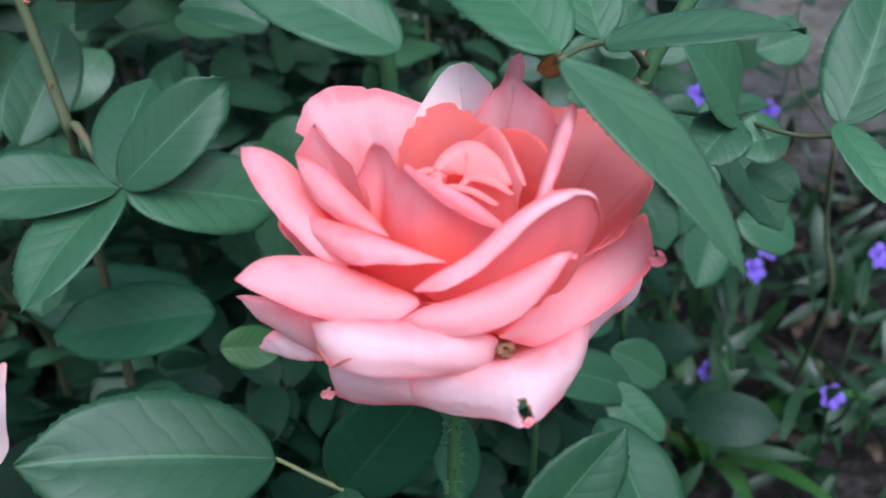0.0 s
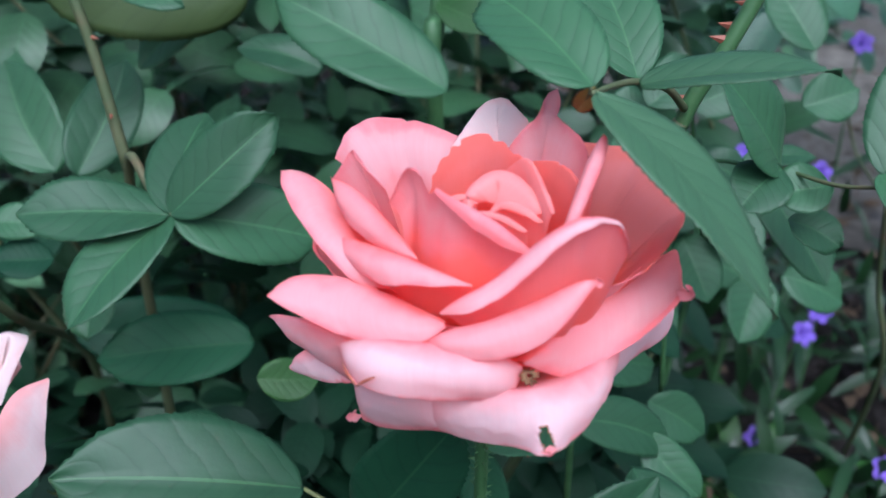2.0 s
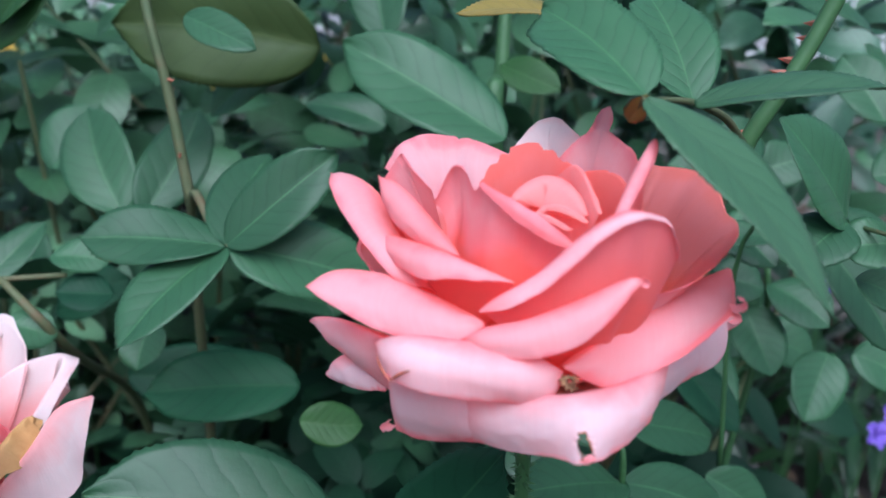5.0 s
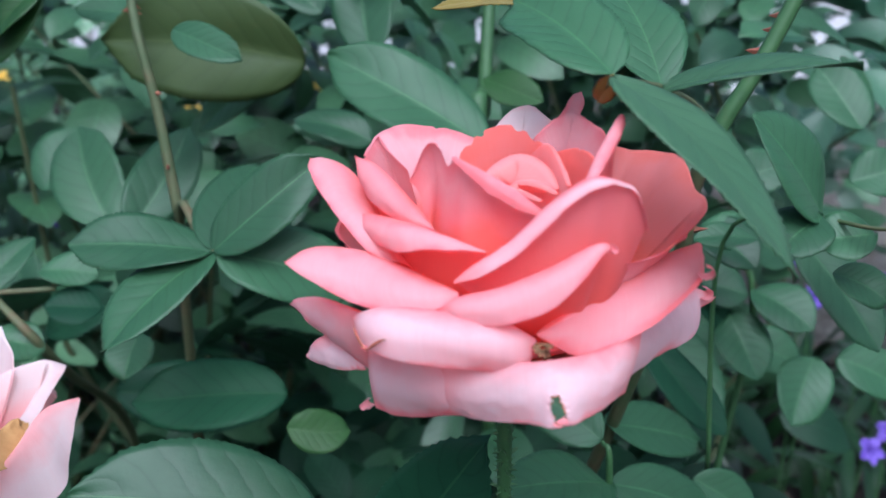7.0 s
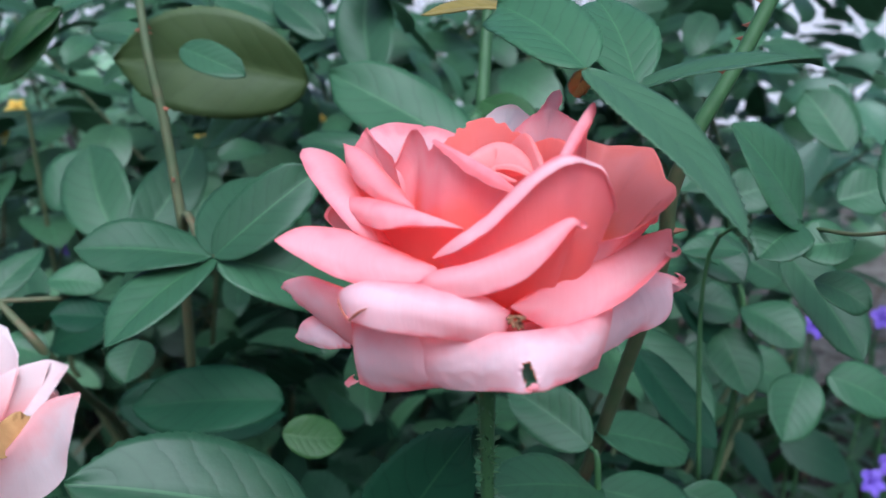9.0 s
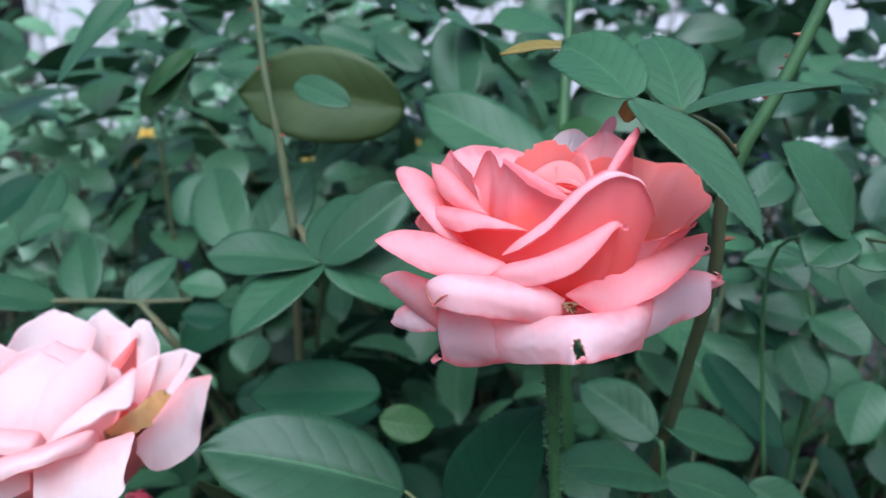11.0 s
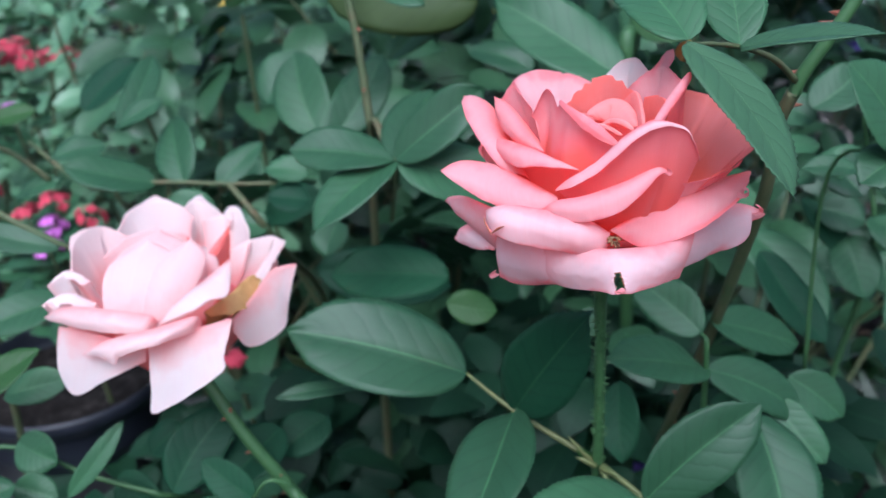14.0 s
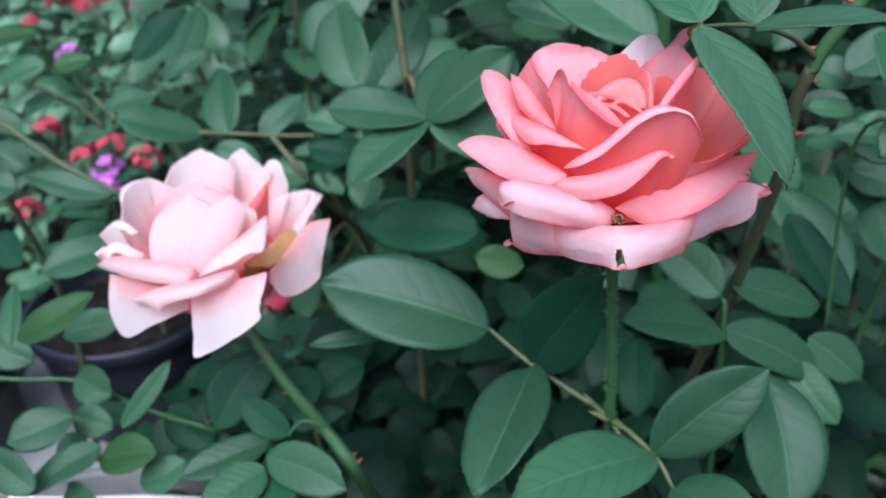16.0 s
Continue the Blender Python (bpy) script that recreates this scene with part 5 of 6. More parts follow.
leaf(shoot_j, (-0.4203, 0.1526, 0.4642), (-0.4120, 0.1182, 0.4443), 0.026, (0, -0.6, 0.8))
leaf(shoot_j, (-0.4383, 0.0822, 0.4835), (-0.3966, 0.0693, 0.4758), 0.026, (0, -0.6, 0.8), mat=LEAF_SHADED)
tube("stem", [(-0.3551, 0.1314, 0.5072), (-0.4023, 0.1261, 0.5292), (-0.4445, 0.1249, 0.5545), (-0.4945, 0.1217, 0.5818)], [0.0020, 0.0023, 0.0025, 0.0028], CANE, shoot_j)
tube("twig", [(-0.4750, 0.1891, 0.5569), (-0.4512, 0.2002, 0.5393), (-0.4325, 0.2078, 0.5194)], [0.0020, 0.0022, 0.0024], CANE, shoot_j)
tube("stem", [(-0.4945, 0.1217, 0.5818), (-0.5500, 0.2200, 0.3000), (-0.6200, 0.2500, 0.0000)], [0.0028, 0.0034, 0.0040], CANE, shoot_j)
shoot_k = thing("rose_shoot", (0.1600, 0.3000, 0.0000), "dark rose leaves spreading beyond the bloom", "rose shoot", "shoots of the rose bush")
leaf(shoot_k, (0.1117, 0.2493, 0.5774), (0.1363, 0.2248, 0.5612), 0.032, (0.2, -0.7, 0.7))
leaf(shoot_k, (0.1395, 0.2979, 0.5885), (0.1692, 0.3039, 0.5985), 0.030, (0.1, -0.7, 0.7))
leaf(shoot_k, (0.1524, 0.2786, 0.5281), (0.1830, 0.2556, 0.5146), 0.034, (0.2, -0.7, 0.7))
leaf(shoot_k, (0.1396, 0.2731, 0.5152), (0.1522, 0.2434, 0.4866), 0.034, (0.1, -0.8, 0.6))
leaf(shoot_k, (0.1817, 0.3057, 0.5378), (0.1496, 0.3083, 0.5539), 0.030, (0, -0.7, 0.7))
leaf(shoot_k, (0.1910, 0.2693, 0.4905), (0.1726, 0.2370, 0.4624), 0.034, (0.1, -0.8, 0.6))
leaf(shoot_k, (0.1596, 0.3258, 0.4776), (0.1244, 0.3086, 0.4673), 0.034, (0, -0.7, 0.7))
tube("stem", [(0.1395, 0.2979, 0.5885), (0.1496, 0.3083, 0.5539), (0.1581, 0.2979, 0.5209), (0.1649, 0.3124, 0.4679), (0.1500, 0.3000, 0.3000), (0.1600, 0.3000, 0.0000)], [0.0012, 0.0016, 0.0019, 0.0023, 0.0026, 0.0030], STEM, shoot_k)


# ---- ground and distance ----
def ground_sheet():
    n, size = 150, 60.0
    verts, faces = [], []
    line = [math.copysign(abs(2 * i / n - 1) ** 3, 2 * i / n - 1) * size for i in range(n + 1)]
    for yy in line:
        for xx in line:
            h = 0.02 * noise.noise(Vector((xx * 6, yy * 6, 0))) + 0.008 * noise.noise(Vector((xx * 25, yy * 25, 3)))
            verts.append((xx, yy + 0.5, h - 0.01 if abs(xx) < 6 and abs(yy) < 6 else -0.01))
    for i in range(n):
        for j in range(n):
            a = i * (n + 1) + j
            faces.append((a, a + 1, a + n + 2, a + n + 1))
    return tagged(link_mesh("ground", verts, faces, SOIL), "bare grey-brown soil with litter under the bushes", "ground", kind="structure")


ground_sheet()


def grit_path():
    verts, faces, n = [], [], 60
    for i in range(n + 1):
        for j in range(n + 1):
            xx, yy = 0.25 + 4.2 * i / n, 1.25 + 3.2 * j / n
            edge = min(i, j, n - i, n - j) / n
            verts.append((xx + 0.06 * noise.noise(Vector((xx * 3, yy * 3, 1))), yy + 0.12 * noise.noise(Vector((xx * 3, yy * 3, 7))), 0.004 + 0.02 * min(1, edge * 8) + 0.012 * noise.noise(Vector((xx * 14, yy * 14, 2)))))
    for i in range(n):
        for j in range(n):
            a = i * (n + 1) + j
            faces.append((a, a + n + 1, a + n + 2, a + 1))
    return tagged(link_mesh("path", verts, faces, PATH_GRIT), "dry grey gritty path beyond the bed", "path", kind="structure")


grit_path()

# ---- foliage further back ----
TEMPLATES = [leaf_grid(1.0, w, 12, 4, 0.0, f, d, 0.02, s) for s, (w, f, d) in enumerate([(0.55, 0.25, 0.12), (0.62, 0.2, 0.2), (0.5, 0.35, 0.05), (0.58, 0.3, 0.28)])]


def foliage(name, sprays, rng, mat, label, leaflet=(0.035, 0.055)):
    """Many five-leaflet leaves as one mesh. sprays: places with a heading."""
    vs, fs, us, k = [], [], [], 0
    for p, head in sprays:
        size = rng.uniform(*leaflet)
        head = unit(np.array(head, float))
        up = unit(np.array([rng.gauss(0, 0.35), rng.gauss(-0.45, 0.3), 1.0]))
        side = unit(np.cross(head, up))
        up = np.cross(side, head)
        stalk = size * 1.7
        for q, dirn, sc in ((1.0, head, 1.1), (0.62, unit(head * 0.55 + side), 0.95), (0.62, unit(head * 0.55 - side), 0.95), (0.2, unit(head * 0.35 + side), 0.75), (0.2, unit(head * 0.35 - side), 0.75)):
            if rng.random() < 0.1:
                continue
            b = np.array(p) + head * stalk * q + up * rng.gauss(0, 0.004)
            dd = unit(dirn + np.array([rng.gauss(0, 0.15), rng.gauss(0, 0.15), rng.gauss(-0.15, 0.2)]))
            _, m = leaf_frame(b, b + dd, up + np.array([rng.gauss(0, 0.3), rng.gauss(0, 0.3), 0]))
            tv, tf, tu = TEMPLATES[rng.randrange(4)]
            v = tv * size * sc @ m.T + b
            vs.append(v)
            us.append(tu)
            fs += [tuple(i + k for i in f) for f in tf]
            k += len(v)
    ob = link_mesh(name, np.concatenate(vs), fs, mat, None, np.concatenate(us))
    return tagged(ob, label, "foliage", kind="stuff")


rng = random.Random(11)
sprays = []
# the body of the bush behind the rose
while len(sprays) < 460:
    x, y, z = rng.uniform(-0.62, 0.30), rng.uniform(0.42, 1.25), rng.uniform(0.0, 0.85)
    if x > 0.02 + 0.10 * (y - 0.3) and z < 0.62:
        continue
    if x < -0.34 and y < 0.62 and z < 0.45:
        continue
    if z > 0.62 + 0.18 * y or z > 0.5 + 0.9 * (y - 0.25):
        continue
    sprays.append(((x, y, z), (rng.gauss(0, 1), rng.gauss(-0.7, 0.6), rng.gauss(0.1, 0.4))))
foliage("foliage", sprays, rng, LEAF_FILL, "dense dark green rose foliage behind the blooms", (0.052, 0.075))
# lower leaves round the stems, their shade painted in as a darker leaf colour
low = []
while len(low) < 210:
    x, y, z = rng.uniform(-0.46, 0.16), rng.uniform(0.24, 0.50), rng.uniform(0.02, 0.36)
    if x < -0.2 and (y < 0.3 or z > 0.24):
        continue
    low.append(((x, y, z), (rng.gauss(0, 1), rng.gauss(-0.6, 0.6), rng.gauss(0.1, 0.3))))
foliage("foliage", low, rng, LEAF_FILL_SHADED, "shaded leaves low among the rose stems", (0.05, 0.07))
# leaves above the open soil to the side
side_sprays = []
while len(side_sprays) < 190:
    x, y = rng.uniform(0.16, 1.1), rng.uniform(0.45, 1.6)
    z = 0.78 - 0.33 * y + rng.uniform(0.0, 0.40)
    if z > 0.58 and rng.random() < 0.6:
        continue
    side_sprays.append(((x, y, z), (rng.gauss(0, 1), rng.gauss(-0.6, 0.6), rng.gauss(0.1, 0.4))))
foliage("foliage", side_sprays, rng, LEAF_SIDE, "loose rose branches over the open soil", (0.045, 0.065))
# deep part of the bush behind the bloom
deep = []
while len(deep) < 110:
    x, y, z = rng.uniform(0.0, 0.33), rng.uniform(0.55, 1.15), rng.uniform(0.25, 0.72)
    if z > 0.50 + 0.20 * y or x > 0.16 + 0.16 * y:
        continue
    deep.append(((x, y, z), (rng.gauss(0, 1), rng.gauss(-0.6, 0.6), rng.gauss(0.1, 0.4))))
foliage("foliage", deep, rng, LEAF_FILL, "dark green leaves deep in the rose bush", (0.05, 0.075))
# low flowering shrubs beside the bush
light = []
while len(light) < 760:
    x, y, z = rng.uniform(-1.6, -0.42), rng.uniform(0.5, 1.2), rng.uniform(0.1, 0.72)
    if z > 0.36 + 0.28 * y:
        continue
    light.append(((x, y, z), (rng.gauss(0, 1), rng.gauss(-0.6, 0.6), rng.gauss(0.2, 0.4))))
foliage("foliage", light, rng, LEAF_LIGHT, "light green small-leaved shrub beside the roses", (0.032, 0.055))
# low narrow-leaved growth over the open soil
NARROW = [leaf_grid(1.0, w, 10, 2, 0.0, 0.3, 0.2, 0.02, s) for s, w in enumerate((0.14, 0.18, 0.16, 0.22))]
herb_v, herb_f, herb_u = [], [], []
herb_n = 0
for k in range(430):
    b = np.array([rng.uniform(0.16, 1.0), rng.uniform(0.35, 1.15), rng.uniform(0.0, 0.14)])
    d = np.array([rng.gauss(0, 0.7), rng.gauss(-0.2, 0.7), rng.gauss(0.7, 0.4)])
    _, m = leaf_frame(b, b + d, (rng.gauss(0, 0.4), -0.5, 0.8))
    tv, tf, tu = NARROW[rng.randrange(4)]
    herb_v.append(tv * rng.uniform(0.05, 0.11) @ m.T + b)
    herb_u.append(tu)
    herb_f += [tuple(i + herb_n for i in f) for f in tf]
    herb_n += len(tv)
tagged(link_mesh("herbs", np.concatenate(herb_v), herb_f, STRAP, None, np.concatenate(herb_u)), "low narrow-leaved dark green herbs over soil", "herbs", kind="stuff")
# far hedge that closes the view
far = []
while len(far) < 800:
    x, y, z = rng.uniform(-4.5, 3.5), rng.uniform(1.4, 3.2), rng.uniform(0.0, 1.3)
    if x > 0.25 and (z > 0.45 or y < 2.2):
        continue
    if z > 0.62 and rng.random() < 0.75:
        continue
    far.append(((x, y, z), (rng.gauss(0, 1), rng.gauss(-0.8, 0.6), rng.gauss(0, 0.5))))
foliage("hedge", [q for q in far if q[0][0] > -0.6], rng, LEAF_FILL, "green shrubs in the distance behind the rose bed", (0.07, 0.11))
foliage("hedge", [q for q in far if q[0][0] <= -0.6], rng, LEAF_LIGHT, "lighter green shrubs in the distance beyond the flowers", (0.06, 0.10))



def bush_stems(spots, rr, label):
    """Thin woody stems that carry the foliage, from the soil upwards."""
    vs, fs = [], []
    for x, y, top in spots:
        line = [np.array([x + 0.10 * s * rr.gauss(0, 1), y + 0.08 * s * rr.gauss(0, 1), top * s - 0.01]) for s in (0.0, 0.3, 0.6, 1.0)]
        for k, p in enumerate(line):
            r = 0.0045 - 0.0009 * k
            base = len(vs)
            for j in range(5):
                vs.append(p + np.array([r * math.cos(1.257 * j), r * math.sin(1.257 * j), 0.0]))
                if k:
                    fs.append((base - 5 + j, base - 5 + (j + 1) % 5, base + (j + 1) % 5, base + j))
    return tagged(link_mesh("bush_stems", vs, fs, CANE), label, "stems", kind="stuff")


bush_stems([(rng.uniform(-0.6, 0.24), rng.uniform(0.5, 1.2), rng.uniform(0.35, 0.72)) for k in range(90)], rng, "thin brown-green woody stems of the rose bush")
bush_stems([(rng.uniform(-1.55, -0.45), rng.uniform(0.55, 1.2), rng.uniform(0.3, 0.6)) for k in range(90)], rng, "thin stems of the light green shrub")
bush_stems([(rng.uniform(-4.4, 0.2), rng.uniform(1.5, 3.1), rng.uniform(0.6, 1.2)) for k in range(140)], rng, "stems of the distant shrubs")


# ---- helpers for small flowers ----
FLOWER_COUNT = [0]


def bloom_mesh(petals, radius, depth, notch, seed):
    """A funnel flower with rounded lobes, facing +z."""
    rr = random.Random(seed)
    n, rings = petals * 6, 6
    verts, faces = [], []
    for k in range(rings + 1):
        s = k / rings
        for j in range(n):
            a = 2 * math.pi * j / n
            lobe = 1 - notch * (s ** 2) * (1 - abs(math.sin(petals * a / 2)))
            r = radius * (0.10 + 0.90 * s ** 1.4) * lobe
            z = depth * (s ** 0.6) + 0.12 * radius * s * math.sin(petals * a + rr.random() * 0.3) - 0.25 * radius * s ** 4
            verts.append((r * math.cos(a), r * math.sin(a), z))
    for k in range(rings):
        for j in range(n):
            faces.append((k * n + j, k * n + (j + 1) % n, (k + 1) * n + (j + 1) % n, (k + 1) * n + j))
    return verts, faces


def turned(verts, place, face, spin):
    q = Vector(face).to_track_quat("Z", "Y").to_matrix() @ Euler((0, 0, spin)).to_matrix()
    return [np.array(q @ Vector(v)) + np.array(place) for v in verts]


def ruellia(place):
    """A violet funnel flower on a thin stalk with narrow leaves, rooted below."""
    FLOWER_COUNT[0] += 1
    rr = random.Random(100 + FLOWER_COUNT[0])
    root = (place[0] + rr.uniform(-0.03, 0.03), place[1] + 0.04, 0.0)
    plant = thing("ruellia_plant", root, "slender plant with a violet funnel flower and narrow leaves", "flowering plant", "violet flowers")
    v, f = bloom_mesh(5, 0.014, 0.012, 0.35, FLOWER_COUNT[0])
    face = (rr.uniform(-0.4, 0.4), -0.8, 0.6)
    link_mesh("flower", np.array(turned(v, place, face, rr.random() * 6)) - np.array(root), f, PURPLE, plant)
    mid = tuple(0.5 * (a + b) for a, b in zip(root, place))
    _, c, _ = tube("stem", [root, (mid[0] + 0.01, mid[1], mid[2]), place], [0.002, 0.0015, 0.001], STEM, plant, sides=6)
    for k in range(6):
        i = 2 + int(k * (len(c) - 4) / 6)
        b = c[i]
        a = rr.uniform(0, 6.28)
        t = b + np.array([0.07 * math.cos(a), 0.07 * math.sin(a), 0.02])
        lf_v, lf_f, lf_u = leaf_grid(0.08, 0.014, 12, 4, 0, 0.3, 0.15, 0.02, k)
        ln, m = leaf_frame(b, t, (0, -0.3, 1))
        link_mesh("leaf", lf_v @ m.T + b - np.array(root), lf_f, STRAP, plant, lf_u)


def flower_head(place, mat, count=12, spread=0.016):
    """A rounded head of many little four-petalled flowers on a twig."""
    FLOWER_COUNT[0] += 1
    rr = random.Random(200 + FLOWER_COUNT[0])
    root = (place[0], place[1] + 0.05, 0.0)
    word = "red" if mat is RED else "magenta pink"
    plant = thing("ixora_shrub", root, "leafy twig topped by a cluster of small %s flowers" % word, "flowering shrub", "clustered flowers")
    verts, faces = [], []
    for k in range(count):
        a, e = rr.uniform(0, 6.28), rr.uniform(0.0, 1.4)
        d = np.array([math.cos(a) * math.cos(e), math.sin(a) * math.cos(e), math.sin(e)])
        v, f = bloom_mesh(4, 0.0075, 0.004, 0.5, k)
        base = len(verts)
        verts += turned(v, np.array(place) + d * spread * rr.uniform(0.7, 1.1) - np.array(root), d, rr.random() * 3)
        faces += [tuple(i + base for i in q) for q in f]
    link_mesh("flower_head", verts, faces, mat, plant)
    tube("stem", [root, (root[0], root[1] - 0.02, place[2] * 0.6), place], [0.003, 0.0025, 0.0015], CANE, plant, sides=6)
    for k in range(7):
        a = rr.uniform(0, 6.28)
        b = np.array(place) - np.array([0, 0, 0.015 + 0.02 * k])
        lf_v, lf_f, lf_u = leaf_grid(0.05, 0.022, 12, 4, 0, 0.2, 0.1, 0.02, k)
        ln, m = leaf_frame(b, b + np.array([math.cos(a), math.sin(a), 0.3]), (0, -0.3, 1))
        link_mesh("leaf", lf_v @ m.T + b - np.array(root), lf_f, LEAF, plant, lf_u)


def yellow_flower(place):
    FLOWER_COUNT[0] += 1
    rr = random.Random(300 + FLOWER_COUNT[0])
    root = (place[0], place[1] + 0.04, 0.0)
    plant = thing("yellow_flower", root, "small yellow flower on a thin green stalk", "flower", "yellow flowers")
    v, f = bloom_mesh(5, 0.012, 0.008, 0.4, FLOWER_COUNT[0])
    link_mesh("flower", np.array(turned(v, place, (rr.uniform(-0.5, 0.5), -0.8, 0.5), 0.4)) - np.array(root), f, YELLOW, plant)
    tube("stem", [root, (root[0] + 0.01, root[1] - 0.01, place[2] * 0.5), place], [0.002, 0.0015, 0.001], STEM, plant, sides=6)


def strap_clump(root, blades, seed, length=0.3, width=0.022, mat=None):
    """A clump of arching strap leaves."""
    rr = random.Random(seed)
    plant = thing("strap_leaf_clump", root, "clump of arching green strap-shaped leaves on bare soil", "strap plant", "strap-leaved clumps")
    for k in range(blades):
        a = 6.28 * k / blades + rr.uniform(-0.4, 0.4)
        ln, reach, rise = length * rr.uniform(0.7, 1.15), rr.uniform(0.35, 0.8), rr.uniform(0.55, 0.95)
        verts, uvs, n = [], [], 16
        side = np.array([-math.sin(a), math.cos(a), 0])
        for i in range(n + 1):
            s = i / n
            c = np.array([math.cos(a) * reach * ln * s ** 1.3, math.sin(a) * reach * ln * s ** 1.3, ln * rise * (s - 0.45 * s ** 2.6)])
            w = 0.5 * width * (1 - s ** 2.5) * (0.7 + 0.6 * min(1, 2 * s)) + 0.0006
            for j in (-1, 0, 1):
                verts.append(c + side * w * j + np.array([0, 0, 0.25 * w * abs(j)]))
                uvs.append((0.5 + 0.5 * j, s))
        link_mesh("blade", verts, [(i * 3 + j, i * 3 + j + 1, i * 3 + j + 4, i * 3 + j + 3) for i in range(n) for j in range(2)], mat or STRAP, plant, uvs)


def lathe(name, profile, mat, parent, label="", segments=48):
    verts, faces = [], []
    for r, z in profile:
        for j in range(segments):
            a = 2 * math.pi * j / segments
            verts.append((r * math.cos(a), r * math.sin(a), z))
    for k in range(len(profile) - 1):
        for j in range(segments):
            faces.append((k * segments + j, k * segments + (j + 1) % segments, (k + 1) * segments + (j + 1) % segments, (k + 1) * segments + j))
    return link_mesh(name, verts, faces, mat, parent, None, label)


def slab(name, place, size, mat, label, category, turn=0.0, bevel=0.006, kind=""):
    bm = bmesh.new()
    bmesh.ops.create_cube(bm, size=1.0, matrix=Matrix.Diagonal((*size, 1)))
    bmesh.ops.subdivide_edges(bm, edges=bm.edges[:], cuts=6, use_grid_fill=True)
    for v in bm.verts:
        v.co += 0.003 * Vector(noise.noise_vector(v.co * 14))
    sharp = [e for e in bm.edges if len(e.link_faces) == 2 and e.calc_face_angle() > 0.8]
    bmesh.ops.bevel(bm, geom=sharp, offset=bevel, segments=2, affect="EDGES")
    me = bpy.data.meshes.new(name)
    bm.to_mesh(me)
    bm.free()
    me.materials.append(mat)
    ob = new(name, me)
    ob.matrix_world = pose(*place, 0, 0, turn)
    return tagged(ob, label, category, kind=kind)

# ---- small flowering plants round the bush ----
ruellia((0.413, 0.606, 0.243))
ruellia((0.353, 0.561, 0.100))
ruellia((0.436, 0.451, 0.161))
ruellia((0.473, 0.510, 0.294))
ruellia((0.265, 0.518, 0.466))
ruellia((0.315, 0.616, 0.388))
ruellia((0.405, 0.674, 0.379))
ruellia((0.357, 0.527, 0.268))
ruellia((0.182, 0.712, 0.549))
ruellia((0.458, 0.763, 0.498))
ruellia((-0.748, 1.096, 0.269))
ruellia((0.019, 0.288, 0.276))
ruellia((-0.555, 0.761, 0.383))
flower_head((-0.800, 0.569, 0.496), RED, 40, 0.034)
flower_head((-0.726, 0.410, 0.396), RED)
flower_head((-0.662, 0.398, 0.375), RED)
flower_head((-0.651, 0.430, 0.379), RED)
flower_head((-0.732, 0.355, 0.313), RED)
flower_head((-0.626, 0.452, 0.357), RED)
flower_head((-0.776, 0.522, 0.447), PINK)
flower_head((-0.652, 0.416, 0.357), PINK)
flower_head((-0.554, 0.310, 0.394), PINK)
flower_head((-0.868, 0.693, 0.461), RED)
flower_head((-1.018, 0.686, 0.427), RED)
flower_head((-0.897, 0.750, 0.448), RED, 40, 0.034)
flower_head((-0.951, 0.844, 0.622), RED)
flower_head((-0.290, 0.206, 0.377), RED, 7, 0.010)
yellow_flower((-0.509, 0.619, 0.578))
yellow_flower((-0.518, 0.606, 0.553))
yellow_flower((-0.303, 0.691, 0.323))
yellow_flower((-0.308, 0.609, 0.551))
yellow_flower((-0.578, 0.749, 0.543))
yellow_flower((-0.206, 0.736, 0.566))

# pots and edging in the corner of the bed
slab("concrete_slab", (-0.64, 0.35, 0.03), (0.32, 0.26, 0.06), PAVING, "weathered grey concrete slab under the pots", "slab", 30)
slab("edging_board", (-0.46, 0.14, 0.075), (0.24, 0.02, 0.15), WHITE, "white painted edging board beside the slab", "edging", 20)


def flower_pot(place, radius, height, turn=0):
    pot = thing("plant_pot", place, "black plastic nursery pot filled with dark soil", "plant pot", "black pots")
    prof = [(radius * 0.78, 0.0), (radius * 0.80, 0.004), (radius * 0.93, height * 0.86), (radius * 0.95, height * 0.87), (radius * 1.0, height * 0.88), (radius * 1.01, height), (radius * 0.985, height + 0.003),
            (radius * 0.955, height), (radius * 0.93, height * 0.8), (radius * 0.90, height * 0.6)]
    lathe("body", [(0.001, 0.0)] + prof, POT, pot)
    lathe("soil", [(radius * 0.915, height * 0.83), (radius * 0.7, height * 0.85), (radius * 0.4, height * 0.84), (0.001, height * 0.86)], SOIL, pot, "grey gritty potting soil")


flower_pot((-0.62, 0.36, 0.062), 0.115, 0.15)
flower_pot((-0.80, 0.20, 0.062), 0.115, 0.15)

# strap leaves and litter on the open soil
strap_clump((0.34, 0.50, 0.0), 7, 3, 0.34, 0.024, STRAP_BRIGHT)
strap_clump((0.62, 0.80, 0.0), 10, 4, 0.36, 0.022)
strap_clump((0.30, 0.85, 0.0), 9, 5, 0.34, 0.022)
strap_clump((0.75, 0.45, 0.0), 8, 6, 0.30, 0.020)
strap_clump((0.95, 1.10, 0.0), 9, 7, 0.32, 0.020)
strap_clump((0.52, 1.15, 0.0), 9, 8, 0.34, 0.020)
strap_clump((0.50, 0.55, 0.0), 8, 9, 0.22, 0.016)


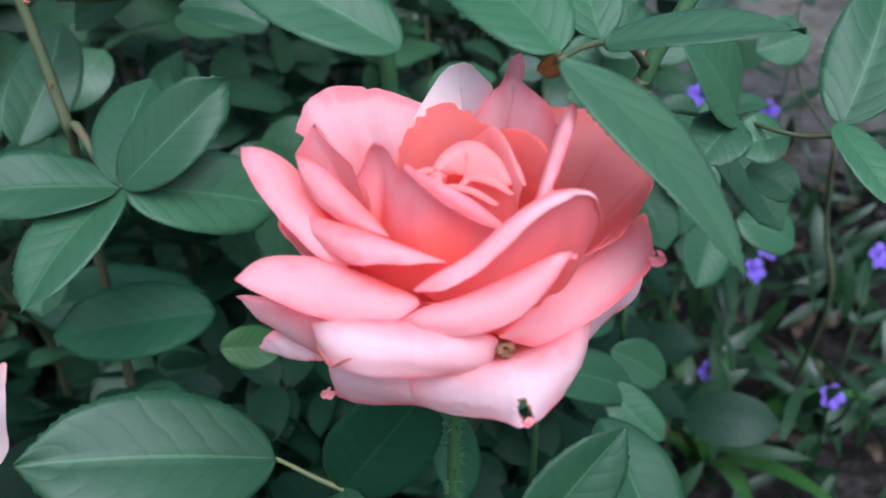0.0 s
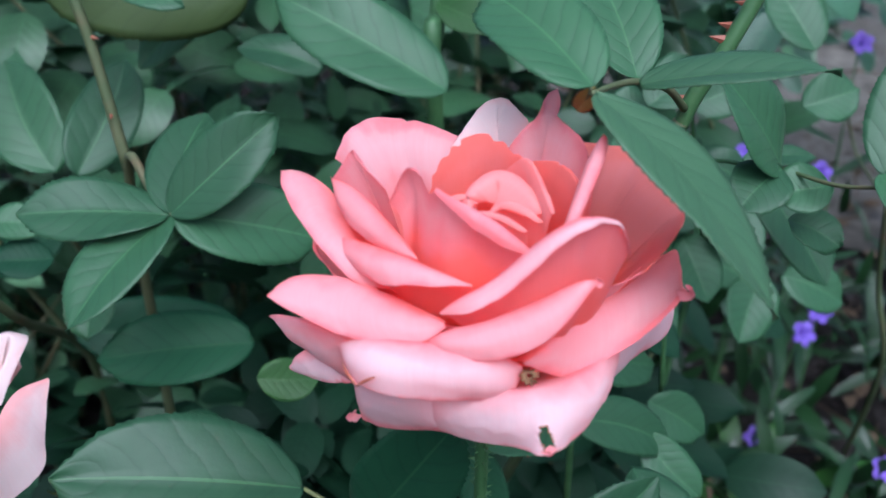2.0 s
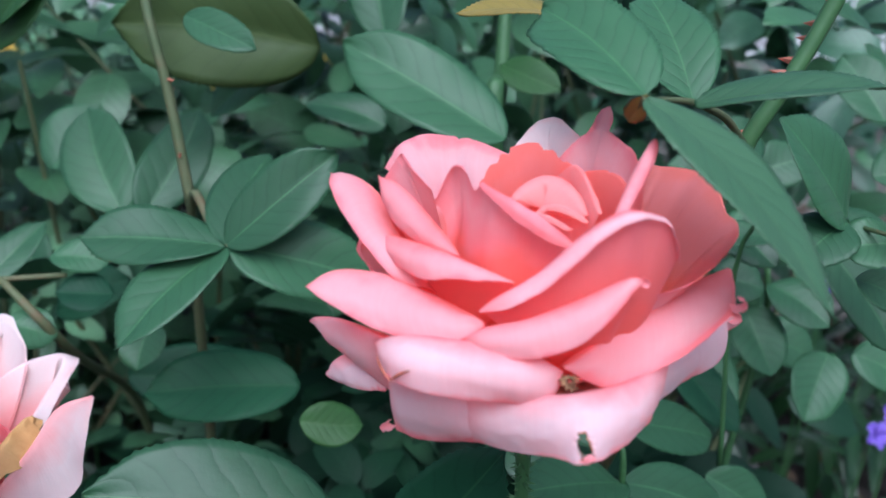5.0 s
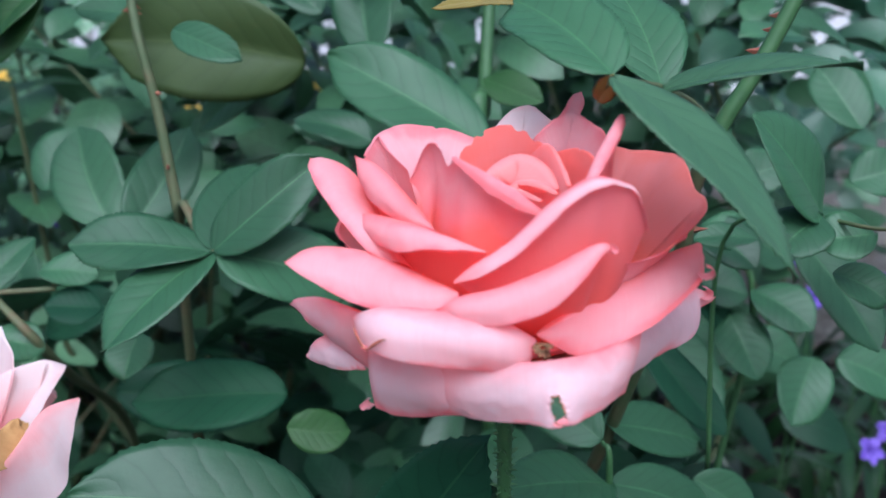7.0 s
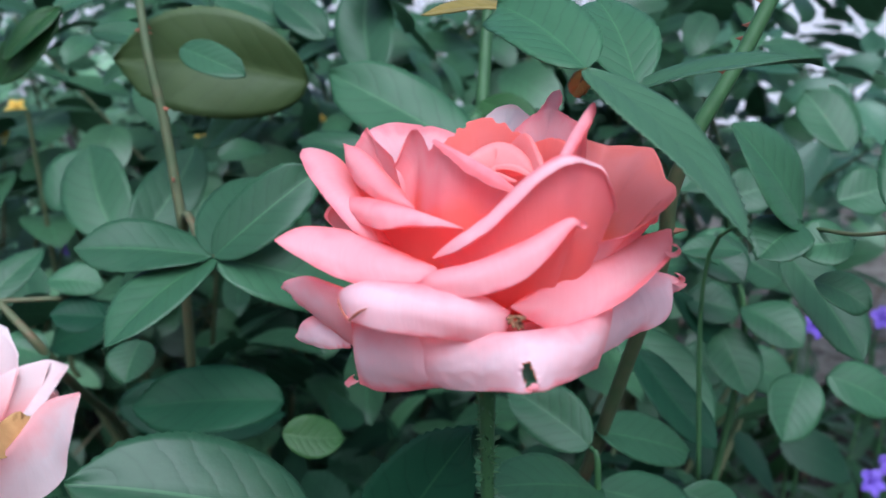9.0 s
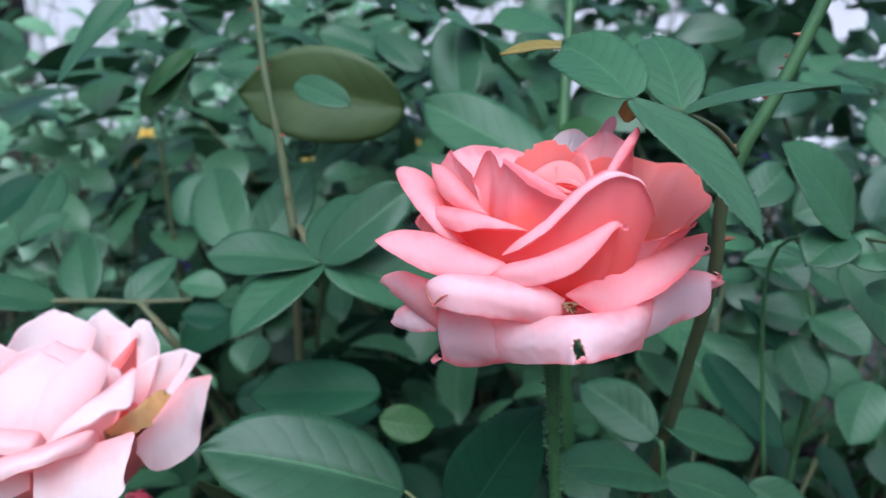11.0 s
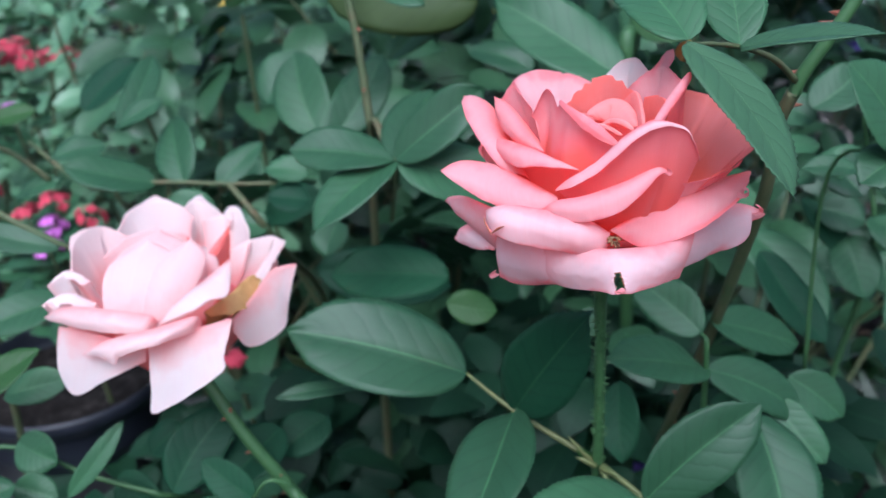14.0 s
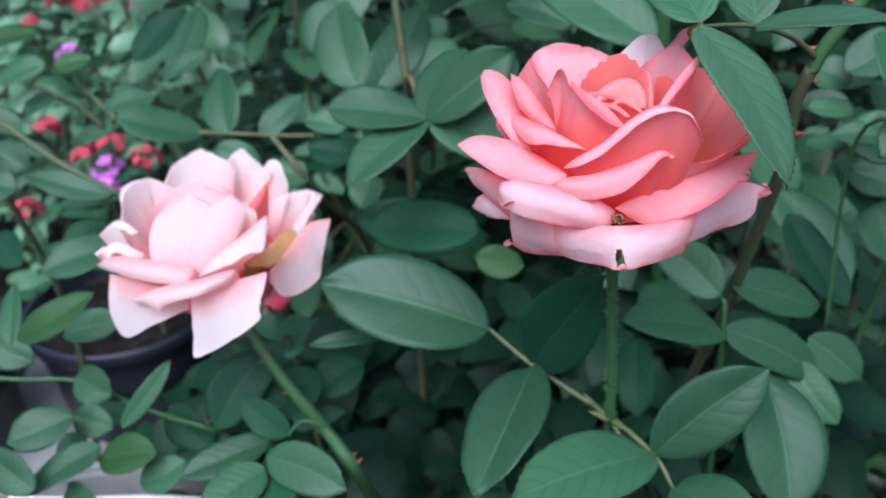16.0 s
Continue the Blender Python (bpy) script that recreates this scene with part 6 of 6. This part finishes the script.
def litter(count, seed):
    rr = random.Random(seed)
    vs, fs, k = [], [], 0
    for _ in range(count):
        x, y = rr.uniform(0.12, 1.6), rr.uniform(0.2, 2.2)
        s = rr.uniform(0.012, 0.045)
        tv, tf, _ = TEMPLATES[rr.randrange(4)]
        d = np.array([rr.gauss(0, 1), rr.gauss(0, 1), rr.gauss(0, 0.25)])
        wide = rr.choice((1.0, 1.0, 0.15))
        b = np.array([x, y, 0.012 + rr.random() * 0.012])
        _, m = leaf_frame(b, b + d, (rr.gauss(0, 0.5), rr.gauss(0, 0.5), 1))
        v = tv * np.array([s * wide, s * (1 if wide == 1.0 else 3), s * 1.6]) @ m.T + b
        vs.append(v)
        fs += [tuple(i + k for i in f) for f in tf]
        k += len(v)
    return tagged(link_mesh("leaf_litter", np.concatenate(vs), fs, LITTER), "scattered dry brown leaves and twigs on soil", "litter", kind="stuff")


litter(900, 21)


def pebbles(count, seed):
    rr = random.Random(seed)
    vs, fs, k = [], [], 0
    unit_ball = bmesh.new()
    bmesh.ops.create_icosphere(unit_ball, subdivisions=1, radius=1.0)
    bv = np.array([v.co[:] for v in unit_ball.verts])
    bf = [tuple(v.index for v in f.verts) for f in unit_ball.faces]
    unit_ball.free()
    for _ in range(count):
        x, y = rr.uniform(0.15, 2.4), 0.3 + 3.0 * rr.random() ** 0.7
        s = rr.uniform(0.004, 0.016)
        v = bv * (1 + 0.25 * np.array([[noise.noise(Vector(q * 2) + Vector((k, 0, 0)))] for q in bv])) * np.array([s, s * rr.uniform(0.7, 1.3), s * 0.6]) + np.array([x, y, 0.008])
        vs.append(v)
        fs += [tuple(i + k for i in f) for f in bf]
        k += len(v)
    return tagged(link_mesh("pebbles", np.concatenate(vs), fs, GRAVEL), "pale grey pebbles scattered over the soil", "pebbles", kind="stuff")


pebbles(1500, 22)
# pale wall beyond the bed
slab("wall_far", (0.6, 4.4, 0.6), (9.0, 0.15, 1.2), WALL, "whitewashed garden wall beyond the bed", "wall", -6, 0.01, "structure")
